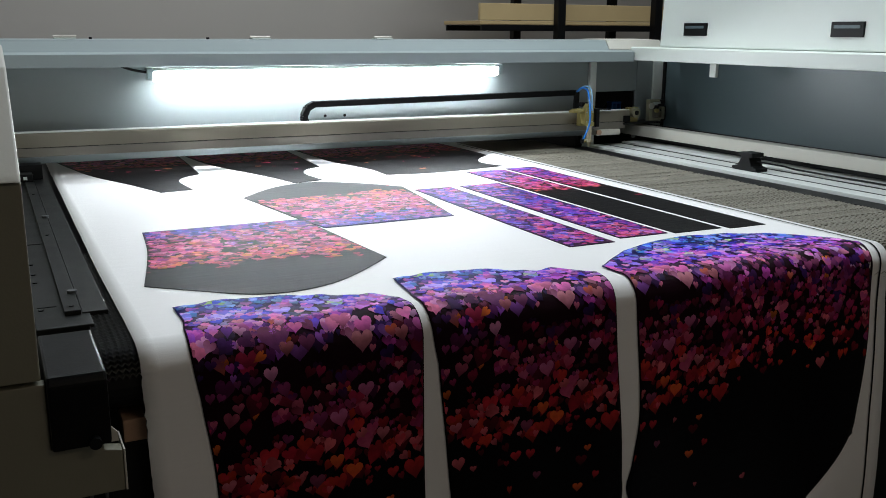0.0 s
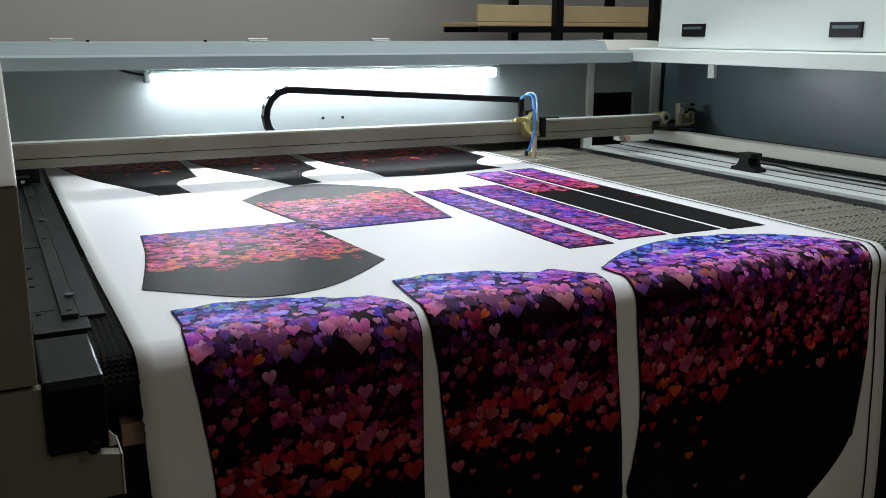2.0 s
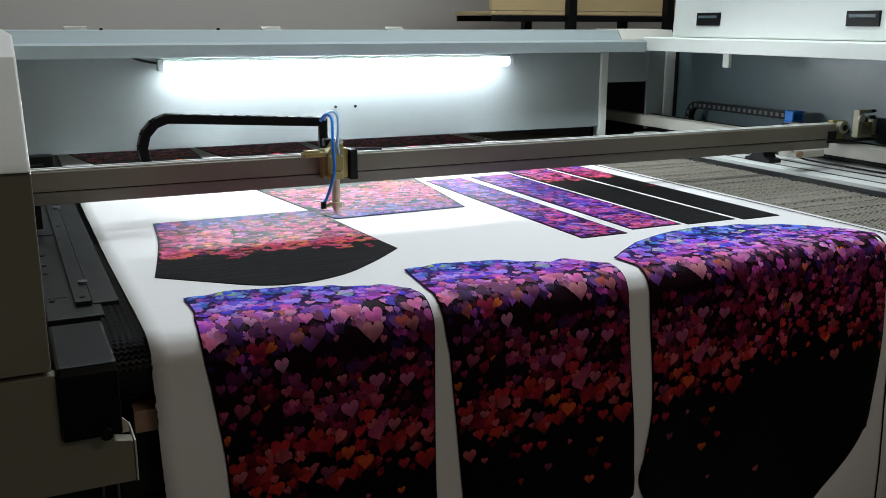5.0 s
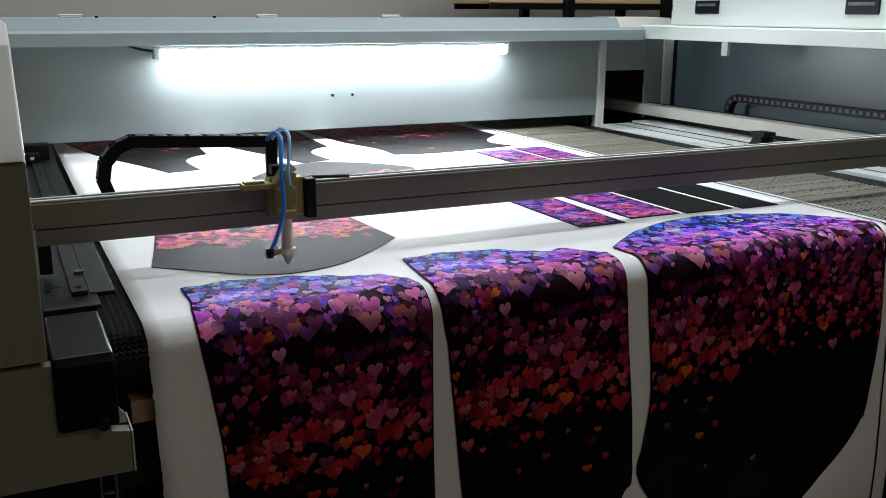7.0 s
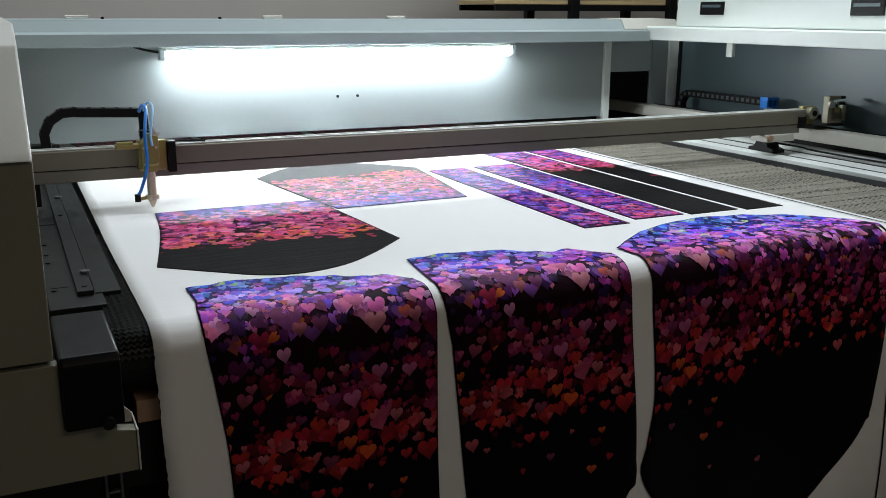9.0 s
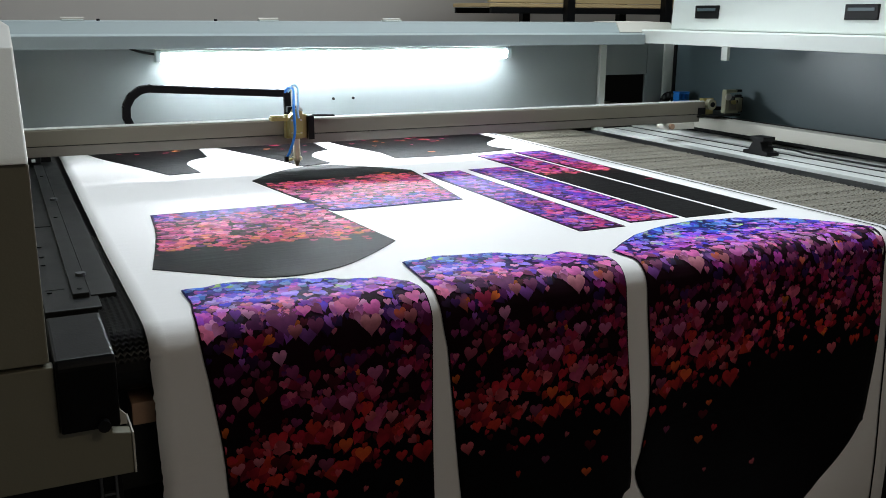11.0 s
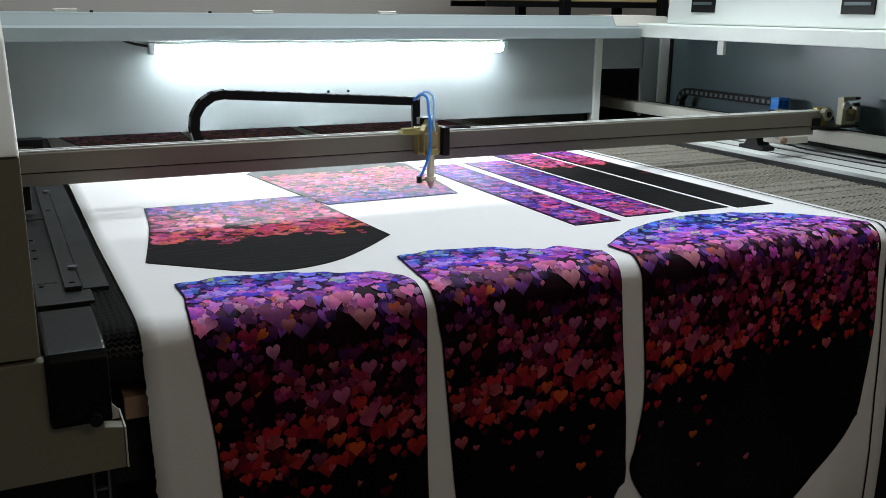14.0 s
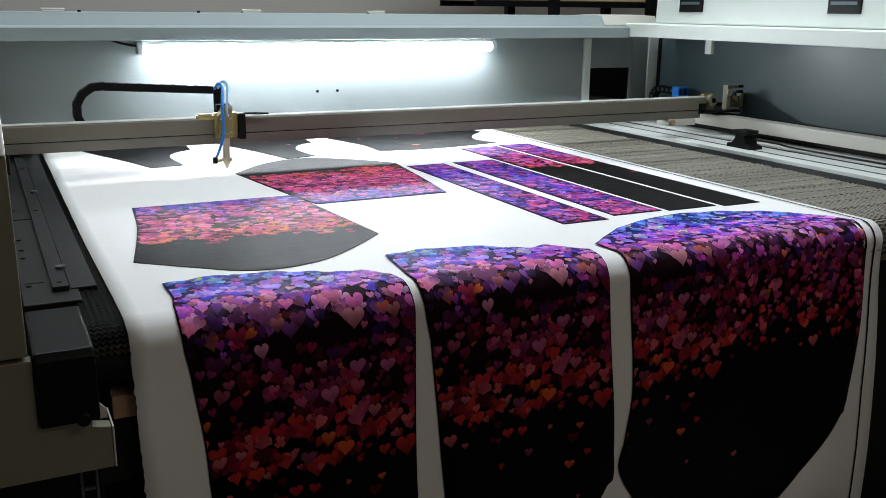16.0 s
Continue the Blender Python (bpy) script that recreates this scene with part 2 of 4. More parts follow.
def bracket_frame():
    """A small upright frame with a window in it."""
    bm = box(-0.081, -0.077, -0.05, -0.041, 0.66, 0.758, 0.001)
    box(-0.061, -0.057, -0.05, -0.041, 0.66, 0.758, 0.001, bm)
    box(-0.0765, -0.0615, -0.05, -0.041, 0.752, 0.758, 0.001, bm)
    return box(-0.0765, -0.0615, -0.05, -0.041, 0.722, 0.726, 0.001, bm)


def machine_frame():
    part("bed_pan", box(-0.12, 1.90, 0.03, 2.35, 0.80, 0.925, 0.003), BLACK, cutter, "black tray under the honeycomb bed")
    part("bed_roller", rod((-0.06, 0.01, BZ - 0.055), (1.90, 0.01, BZ - 0.055), 0.042, 24), BLACK, cutter, "dark front roller of the conveyor bed")
    # lower cabinet: shade under the bed is put into the near-black colour
    part("underframe", box(-0.10, 1.95, 0.08, 1.75, 0.12, 0.80, 0.004), BLACK, cutter, "lower cabinet painted near black for its shade")
    for x in (-0.05, 1.85):
        for y in (0.15, 1.65):
            part("foot", rod((x, y, 0.0), (x, y, 0.13), 0.03), BLACK, cutter)
    # back panel with its opening
    part("back_panel", box(-0.22, 1.948, YB, YB + 0.02, 0.99, 1.30, 0.0015), PANEL, cutter, "pale grey back panel behind the lamp")
    part("back_panel", box(1.98, 2.18, YB + 0.001, YB + 0.02, 1.158, 1.30, 0.0015), PANEL, cutter)
    part("corner_post", box(2.2605, 2.309, YB - 0.006, YB + 0.03, 0.972, 1.29, 0.002), HOODW, cutter, "pale upright post")
    part("back_panel", box(2.182, 2.2595, YB + 0.001, YB + 0.02, 0.972, 1.30, 0.0015), PANEL, cutter)
    part("corner_post", box(1.95, 1.978, YB - 0.012, YB + 0.03, 0.93, 1.29, 0.002), HOODW, cutter, "pale upright post")
    # black strip added to draw the dark gap between post and side panel
    part("corner_gap_strip", box(2.3035, 2.3095, 1.676, 1.692, 0.975, 1.285, 0.001), BLACK, cutter, "black strip put in for the dark gap beside the post")
    part("opening_trim", box(2.170, 2.181, YB - 0.006, YB, 0.97, 1.16, 0.001), GREY, cutter)
    # compartment behind the opening: its inner shade is painted on as black
    part("rear_box", prism([(1.92, 0.80), (3.0, 0.80), (3.0, 1.30), (1.92, 1.30)], 2.36, 2.38, "y"), BLACK, cutter, "rear compartment painted black so its opening stays dark")
    # hidden sheet, added to block overhead light behind the back panel
    part("rear_light_block", box(-0.25, 1.92, 1.752, 2.40, 1.27, 1.285, 0), GREY, cutter, "unseen sheet added to keep lamp light off the rear bed")
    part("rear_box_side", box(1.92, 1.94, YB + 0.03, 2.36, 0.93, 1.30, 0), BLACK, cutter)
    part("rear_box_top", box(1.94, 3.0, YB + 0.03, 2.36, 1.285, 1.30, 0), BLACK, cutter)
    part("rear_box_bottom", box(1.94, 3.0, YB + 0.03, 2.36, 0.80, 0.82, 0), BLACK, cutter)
    for x in (0.873, 0.944):
        part("panel_screw", rod((x, YB - 0.004, 1.103), (x, YB + 0.001, 1.103), 0.005, 10), BLACK, cutter)
    # top beam over the lamp: sloping upper face, upright lower face
    prof = [(1.545, 1.278), (1.545, 1.315), (1.575, 1.321), (1.598, 1.350), (1.602, 1.356), (1.75, 1.358), (1.75, 1.30), (1.70, 1.30), (1.70, 1.285)]
    part("top_beam", prism(prof, -0.30, 2.045, "x", 0.0015), GREY, cutter, "grey-green bent sheet beam over the lamp")
    part("beam_end_cap", prism([(1.598, 1.3575), (1.572, 1.3225), (1.62, 1.325), (1.75, 1.361)], 1.95, 2.2, "x"), CREAM, cutter, "cream sheet corner piece")
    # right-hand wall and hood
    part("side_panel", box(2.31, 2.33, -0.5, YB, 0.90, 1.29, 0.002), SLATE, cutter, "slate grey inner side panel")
    part("hood_lip", prism([(2.05, 1.283), (2.05, 1.328), (2.056, 1.332), (2.60, 1.332), (2.60, 1.283)], -0.6, 1.60, "y", 0.002), HOODW, cutter, "white folded sheet lip")
    hood = part("side_hood", prism([(2.095, 1.333), (2.11, 1.62), (2.60, 1.62), (2.60, 1.333)], -0.6, 1.465, "y", 0.006), HOODW, cutter,
                "white sheet metal side hood")
    for y in (1.276, 0.628):
        h = part("hood_handle", box(2.092, 2.106, y - 0.058, y + 0.058, 1.374, 1.418, 0.002), BLACK, hood, "recessed black pull handle")
        part("hood_grip", box(2.089, 2.0915, y - 0.046, y + 0.046, 1.399, 1.408, 0.001), SLATE, h)
    part("sensor_lug", box(2.10, 2.112, 1.165, 1.195, 1.235, 1.282, 0.001), HOODW, cutter, "small pale sheet tab")
    # guide rails along the right side
    part("bed_edge", box(1.872, 1.942, -0.3, YB, 0.90, 0.947, 0.002), BLACK, cutter, "black bed edge rail")
    part("guide_profile", box(1.955, 2.098, -0.3, 1.685, 0.90, 0.955, 0.002), RAILW, cutter, "white aluminium guide profile")
    part("guide_profile", box(2.104, 2.205, -0.3, 1.675, 0.90, 0.963, 0.002), RAILW, cutter, "white aluminium guide profile")
    part("guide_line", box(2.010, 2.018, -0.3, 1.684, 0.9552, 0.9562, 0), BLACK, cutter)
    part("guide_groove", box(2.096, 2.104, -0.3, 1.675, 0.90, 0.957, 0), BLACK, cutter)
    part("chain_channel", box(2.207, 2.308, -0.3, 2.2, 0.90, 0.970, 0.002), BLACK, cutter)
    part("rail_beam", box(2.15, 2.205, -0.3, 2.2, 0.986, 1.027, 0.003), CREAM, cutter, "cream extruded side rail")
    part("rail_seal", box(2.2055, 2.214, -0.3, 2.2, 0.986, 1.030, 0.001), BLACK, cutter)
    part("rail_web", box(2.19, 2.217, -0.3, 2.2, 0.9705, 0.9855, 0.001), BLACK, cutter)
    part("wall_trim", box(2.296, 2.309, -0.3, 1.69, 0.995, 1.012, 0.001), HOODW, cutter)
    stand = [(a * 0.92, z * 0.9) for a, z in [(-0.06, 0.0), (-0.06, 0.012), (-0.035, 0.018), (-0.018, 0.046), (-0.032, 0.050), (-0.032, 0.064), (0.032, 0.064), (0.032, 0.050), (0.018, 0.046), (0.03, 0.018), (0.055, 0.012), (0.055, 0.0)]]
    s = part("limit_stop", prism([(0.895 - a, 0.9555 + z) for a, z in stand], 2.002, 2.052, "x", 0.002), BLACK, cutter, "black moulded end-stop block")
    # made-up thin black run, standing for the dark gap along the rail
    part("cable", hose([(2.03, 0.87, 0.985), (2.07, 0.80, 0.978), (2.10, 0.7, 0.968), (2.112, 0.0, 0.968)], 0.003), BLACK, cutter)
    # left-hand plates
    part("left_plate", box(-0.125, -0.045, 0.10, 1.66, 0.90, 0.955, 0.002), BLACKM, cutter, "black anodised left plate")
    part("left_rail_strip", box(-0.082, -0.058, 0.155, 1.62, 0.9552, 0.963, 0.001), BLACKM, cutter)
    part("left_rail_step", box(-0.056, -0.018, 0.16, 1.64, 0.9375, 0.957, 0.001), BLACKM, cutter)
    part("plate_seam", box(-0.125, -0.083, 0.70, 0.706, 0.9552, 0.9562, 0), BLACK, cutter)
    for y in (0.26, 0.95):
        part("bolt", rod((-0.062, y, 0.963), (-0.062, y, 0.968), 0.008, 16), CHAINP, cutter, "worn steel bolt head")
    for y in (0.20, 0.38, 0.44, 0.52, 0.8, 1.1):
        part("screw", rod((-0.113, y, 0.955), (-0.113, y, 0.957), 0.004, 8), BLACK, cutter)
    for y in (0.18, 0.75, 1.3):
        part("strip_screw", rod((-0.07, y, 0.963), (-0.07, y, 0.9645), 0.004, 10), BLACK, cutter)
    part("plate_slot", box(-0.118, -0.09, 0.215, 0.22, 0.9552, 0.9558, 0), BLACK, cutter)
    part("sensor_block", box(-0.10, -0.06, 1.52, 1.57, 0.9635, 0.985, 0.002), BLACK, cutter)
    part("sensor_led", box(-0.085, -0.075, 1.516, 1.5195, 0.97, 0.978, 0.0005), HOODW, cutter)
    part("left_end_bracket", box(-0.11, -0.03, 1.60, 1.66, 0.957, 1.0, 0.002), BLACK, cutter)
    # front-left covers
    # cover and body below the hood get the shade-darkened coat
    part("left_cover", prism([(-0.12, 0.955), (-0.12, 1.205), (-0.10, 1.215), (-0.10, 0.955)], -1.2, -0.131, "x", 0.002), COVER_SHADE, cutter, "sheet front cover with its shade in the taupe colour")
    part("left_hood", prism([(-0.128, 1.207), (-0.12, 1.214), (0.05, 1.335), (0.16, 1.362), (1.62, 1.362), (1.62, 1.207)], -1.2, -0.131, "x", 0.003), CREAM, cutter,
         "cream sheet metal left hood")
    part("left_body", box(-1.2, -0.133, -0.098, 1.68, 0.80, 1.206, 0.002), COVER_SHADE, cutter)
    part("right_cabinet", box(2.335, 2.595, -0.598, 1.66, 0.0, 1.282, 0.003), HOODW, cutter, "white right-hand cabinet of the machine")
    # left cabinet likewise near black, its shade in the colour
    part("lower_cabinet", box(-1.2, -0.050, -0.04, 1.68, 0.0, 0.798, 0.002), BLACK, cutter, "lower cabinet painted near black for its shade")
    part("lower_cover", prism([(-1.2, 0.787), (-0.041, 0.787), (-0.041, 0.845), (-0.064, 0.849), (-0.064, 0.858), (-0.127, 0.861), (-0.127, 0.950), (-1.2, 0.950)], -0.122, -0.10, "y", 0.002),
         COVER_SHADE, cutter, "lower sheet cover with a cut-out corner, shade in its colour")
    part("cover_flange", box(-0.0405, -0.038, -0.124, -0.06, 0.7875, 0.846, 0.0008), CREAM, cutter, "pale folded edge of the lower cover")
    part("cover_tab", prism([(-0.057, 0.8592), (-0.045, 0.8592), (-0.046, 0.872), (-0.056, 0.884)], -0.124, -0.121, "y"), CREAM, cutter, "small pale sheet tab")
    part("frame_bracket", bracket_frame(), CHAINP, cutter, "greenish bracket under the lower cover")
    mc = part("motor_cover", prism([(-0.135, 0.862), (-0.135, 0.950), (-0.128, 0.960), (0.058, 0.960), (0.058, 0.862)], -0.126, -0.054, "x", 0.004), GLOSSB, cutter, "glossy black motor cover")
    part("knob", rod((-0.075, -0.137, 0.870), (-0.075, -0.148, 0.870), 0.008, 12), BLACK, mc)
    part("timber_block", box(-0.028, 0.004, -0.02, 0.06, 0.808, 0.842, 0.002), CARTON, cutter, "reddish brown block by the roller")
    part("roller_bracket", box(-0.052, -0.042, -0.02, 0.03, 0.90, 0.93, 0.001), CARTON, cutter)
    part("side_strut", box(-0.06, 0.02, 0.0, 0.05, 0.70, 0.80, 0.003), BLACKM, cutter)


machine_frame()


def tube_lamp():
    l = thing("tube_lamp", "lit white fluorescent tube under the grey beam", "lamp")
    def arc(r0, a0, a1):
        return [(1.66 + r0 * math.cos(radians(a0 + (a1 - a0) * k / 12)), 1.2505 + r0 * math.sin(radians(a0 + (a1 - a0) * k / 12))) for k in range(13)]
    # glowing arc is made thicker than the tube to include its halo
    part("tube", prism(arc(0.0205, -210, -67), 0.310, 1.512, "x"), TUBE, l, "glowing front arc of the tube, widened for its halo")
    # rest of the tube is left unlit so the panel gets less light
    part("tube_unlit_arc", prism(arc(0.020, -66, 149), 0.310, 1.512, "x"), HOODW, l, "unlit arc added to keep the tube's light off the panel")
    part("batten", box(0.29, 1.53, 1.65, 1.699, 1.2725, 1.284, 0.002), HOODW, l)
    for x in (0.286, 1.5105):
        part("lamp_holder", box(x + 0.004, x + 0.022, 1.642, 1.680, 1.234, 1.270, 0.003), GREY, l)
    part("cord", hose([(0.292, 1.66, 1.258), (0.25, 1.665, 1.266), (0.22, 1.67, 1.276)], 0.004), BLACK, l)
    return l


tube_lamp()


def beam_hinges():
    for x in (0.067, 0.653, 1.08):
        h = thing("hinge", "small white hinge plate on the beam top", "hinge", "hinges on the beam")
        part("leaf", box(x - 0.03, x + 0.03, 1.66, 1.70, 1.3575, 1.361, 0.001), HOODW, h)
        part("pin", rod((x - 0.032, 1.68, 1.364), (x + 0.032, 1.68, 1.364), 0.004, 10), ALU, h)
    for x in (0.137, 0.482):
        part("rivet", rod((x, 1.66, 1.352), (x, 1.66, 1.363), 0.005, 10), BLACK, cutter)


beam_hinges()


# ---- honeycomb conveyor ----
def honeycomb(x0, x1, y0, y1, name):
    """Zigzag steel strips on edge, that wrap down over the front roller."""
    bm = bmesh.new()
    near = x1 < 0.5
    pitch, wave, t = (0.0075, 0.009, 0.0012) if near else (0.0098, 0.019, 0.0048)
    amp = 0.0026 if near else 0.0021
    k = 0
    y = y0
    while y < y1:
        n = int((x1 - x0) / (wave / 2)) - (0 if near else 1)
        rows = []
        drop = 0.0 if near else 0.005 * abs(noise.noise(Vector((3.1, y * 17, 0))))
        for i in range(n + 1):
            x = x0 + i * wave / 2 - (0 if near else wave * abs(noise.noise(Vector((7.7, y * 41, 0)))))
            dy = (amp if i % 2 else -amp) + (0 if x1 < 0.5 else 0.004 * noise.noise(Vector((x * 7, y * 14, 0))))
            ring = []
            for zz, off in ((BZ + 0.0005 - drop, 0), (BZ - 0.014, 0), (BZ - 0.014, t), (BZ + 0.0005, t)):
                py, pz = y + dy + off, zz
                if y < 0.01:
                    a = (0.01 - y) / 0.05
                    r = 0.05 - (BZ - zz)
                    py, pz = 0.01 - math.sin(a) * (r + 0.005) + (dy + off) * math.cos(a), BZ - 0.055 + math.cos(a) * (r + 0.005) + (dy + off) * math.sin(a)
                ring.append(bm.verts.new((x, py, pz)))
            rows.append(ring)
        for a, c in zip(rows, rows[1:]):
            for q in range(4):
                bm.faces.new((a[q], c[q], c[(q + 1) % 4], a[(q + 1) % 4]))
        y += pitch
        k += 1
    o = part(name, bm, MESHD if near else MESH, cutter, "dark steel honeycomb conveyor bed")
    o["kind"] = "stuff"


honeycomb(-0.052, 0.02, -0.05, 0.60, "honeycomb_bed")
honeycomb(1.47, 1.871, -0.09, 1.95, "honeycomb_bed")


# ---- cloth ----
FR = 0.045                      # radius of the fold over the front roller


def cloth_point(x, s, lift=0.0):
    """A point of the cloth: s metres along it, negative on the bed, positive down the front."""
    z0 = BZ + 0.004
    if s <= 0:
        return Vector((x, -s, z0 + lift))
    arc = FR * math.pi / 2
    if s < arc:
        a = s / FR
        return Vector((x, -math.sin(a) * (FR + lift), z0 - FR + math.cos(a) * (FR + lift)))
    d = s - arc
    sway = 0.006 * math.sin(x * 9 + d * 3) * min(1, d * 4) + 0.004 * math.sin(x * 23 + 1.3) * min(1, d * 5)
    return Vector((x, -FR - lift - sway, z0 - FR - d))


def sheet(name, grid, material, fades, thick=0.0):
    """A cloth sheet from rows of (x, s, lift); uv in metres and a fade value."""
    bm = bmesh.new()
    l1, l2 = bm.loops.layers.uv.new("print"), bm.loops.layers.uv.new("fade")
    vs = [[bm.verts.new(cloth_point(*q)) for q in row] for row in grid]
    info = {v: (q, fd) for row, vr, fr in zip(grid, vs, fades) for q, v, fd in zip(row, vr, fr)}
    for a, c in zip(vs, vs[1:]):
        for i in range(len(a) - 1):
            f = bm.faces.new((a[i], a[i + 1], c[i + 1], c[i]))
            f.smooth = True
            for lp in f.loops:
                q, fd = info[lp.vert]
                lp[l1].uv = (q[0], -q[1])
                lp[l2].uv = (fd, 0)
    me = bpy.data.meshes.new(name)
    bm.to_mesh(me)
    bm.free()
    me.materials.append(material)
    ob = new(name, me)
    so = ob.modifiers.new("thickness", "SOLIDIFY")
    so.thickness, so.offset = 0.0006, 0
    return ob


def lerp_at(table, s):
    if s <= table[0][0]:
        return table[0][1]
    for (a, va), (c, vc) in zip(table, table[1:]):
        if s <= c:
            t = (s - a) / (c - a)
            return va + (vc - va) * t
    return table[-1][1]


def soft_at(table, s):
    """Smooth interpolation of a table."""
    n = len(table)
    if s <= table[0][0]:
        return table[0][1]
    for i in range(n - 1):
        a, c = table[i], table[i + 1]
        if s <= c[0]:
            t = (s - a[0]) / (c[0] - a[0])
            p0, p3 = table[max(i - 1, 0)][1], table[min(i + 2, n - 1)][1]
            return 0.5 * (2 * a[1] + (c[1] - p0) * t + (2 * p0 - 5 * a[1] + 4 * c[1] - p3) * t * t + (3 * a[1] - p0 - 3 * c[1] + p3) * t ** 3)
    return table[-1][1]


def white_cloth():
    ss = [-2.30 + i * 0.05 for i in range(45)] + [-0.06, -0.03, 0] + [FR * a for a in (0.1, 0.2, 0.3, 0.4, 0.5, 0.6, 0.7, 0.8, 0.9, 1.0, 1.1, 1.2, 1.3, 1.4, 1.5)] + [FR * 1.6 + 0.0075 * i for i in range(110)]
    right = [(-2.3, 1.51), (-1.2, 1.507), (0.0, 1.512), (0.1, 1.505), (0.27, 1.525), (0.50, 1.545), (0.62, 1.55), (0.9, 1.55)]
    left = [(-2.3, 0.0), (-0.5, -0.006), (0, -0.003), (0.3, 0.004), (0.9, 0.01)]
    grid, fades = [], []
    for s in ss:
        a, c = lerp_at(left, s) + 0.0018 * noise.noise(Vector((s * 31, 2.2, 0.0))) + (0.0022 * noise.noise(Vector((s * 140, 5.2, 0.0))) if s > 0.05 else 0.0), soft_at(right, s)
        grid.append([(a + (c - a) * i / 60, s, 0.0) for i in range(61)])
        fades.append([0.0] * 61)
    o = sheet("fabric_sheet", grid, WHITE, fades)
    tagged(o, "white polyester fabric web hanging over the bed's front", "fabric")


white_cloth()


# ---- printed hearts ----
HEART = [(math.sin(a) ** 3, (13 * math.cos(a) - 5 * math.cos(2 * a) - 2 * math.cos(3 * a) - math.cos(4 * a)) / 16 + 0.1)
         for a in (2 * math.pi * k / 20 for k in range(20))]
TONES = [
    (-0.14, ((0.015, 0.07, 0.58), (0.03, 0.17, 0.78), (0.02, 0.015, 0.27), (0.16, 0.26, 0.84), (0.05, 0.025, 0.42), (0.24, 0.17, 0.74), (0.015, 0.008, 0.12))),
    (-0.07, ((0.04, 0.022, 0.46), (0.16, 0.03, 0.46), (0.40, 0.25, 0.80), (0.05, 0.035, 0.62), (0.52, 0.09, 0.44), (0.02, 0.005, 0.14), (0.64, 0.20, 0.52))),
    (-0.015, ((0.74, 0.11, 0.36), (0.46, 0.05, 0.36), (0.82, 0.24, 0.46), (0.17, 0.025, 0.32), (0.80, 0.15, 0.26), (0.06, 0.008, 0.11), (0.32, 0.09, 0.48))),
    (0.045, ((0.07, 0.006, 0.05), (0.11, 0.016, 0.08), (0.025, 0.003, 0.04), (0.18, 0.035, 0.10), (0.025, 0.006, 0.07), (0.10, 0.005, 0.022))),
    (0.14, ((0.20, 0.008, 0.036), (0.28, 0.012, 0.052), (0.09, 0.003, 0.018), (0.38, 0.07, 0.13), (0.24, 0.016, 0.08), (0.05, 0.002, 0.011), (0.22, 0.03, 0.12))),
    (9.0, ((0.26, 0.008, 0.022), (0.36, 0.016, 0.026), (0.14, 0.003, 0.012), (0.42, 0.08, 0.10), (0.38, 0.028, 0.014), (0.08, 0.002, 0.007))),
]
FLAT_TONES = [
    (0.14, ((0.025, 0.045, 0.50), (0.045, 0.018, 0.34), (0.20, 0.14, 0.70), (0.018, 0.006, 0.13), (0.20, 0.035, 0.46), (0.08, 0.06, 0.60))),
    (0.27, ((0.15, 0.03, 0.46), (0.045, 0.018, 0.36), (0.40, 0.07, 0.42), (0.36, 0.20, 0.70), (0.60, 0.09, 0.36), (0.025, 0.007, 0.14))),
    (0.58, ((0.66, 0.055, 0.24), (0.76, 0.15, 0.34), (0.46, 0.025, 0.17), (0.66, 0.055, 0.12), (0.26, 0.025, 0.24), (0.80, 0.24, 0.40), (0.09, 0.008, 0.05))),
    (9.0, ((0.66, 0.045, 0.09), (0.74, 0.11, 0.19), (0.74, 0.20, 0.05), (0.42, 0.018, 0.055), (0.72, 0.10, 0.24), (0.10, 0.006, 0.02))),
]
DYES = {"a": (0.66, 0.24, 0.30), "k": (0.74, 0.16, 0.36), "m": (0.44, 0.12, 0.27), "d": (0.46, 0.13, 0.17), "o": (0.58, 0.10, 0.02), "r": (0.40, 0.02, 0.02), "p": (0.20, 0.04, 0.09)}
# the motif's most marked hearts: across, down, width, dye
MARKED = [(0.0, 0.0, 0.038, "a"), (-0.134, -0.023, 0.054, "p"), (-0.120, -0.005, 0.025, "d"), (0.005, 0.079, 0.029, "m"), (0.061, 0.048, 0.018, "d"),
          (-0.053, 0.066, 0.017, "d"), (-0.041, 0.118, 0.034, "m"), (0.056, 0.086, 0.027, "m"), (0.033, 0.159, 0.027, "d"), (-0.047, 0.189, 0.028, "o"),
          (-0.018, 0.211, 0.030, "o"), (0.092, 0.235, 0.045, "r"), (0.052, 0.233, 0.023, "r"), (-0.215, 0.196, 0.022, "d"), (-0.184, 0.191, 0.019, "d"),
          (-0.080, 0.216, 0.028, "p"), (-0.026, -0.037, 0.034, "k"), (-0.100, -0.035, 0.022, "k"), (0.080, -0.034, 0.027, "k"), (0.067, -0.003, 0.027, "d"),
          (0.050, -0.009, 0.023, "o"), (0.029, 0.354, 0.020, "o"), (0.047, 0.280, 0.015, "o"), (-0.057, 0.313, 0.018, "p")]


def pick(rng, tones, level):
    for top, dyes in tones:
        if level < top:
            return rng.choice(dyes)
    return tones[-1][1][0]


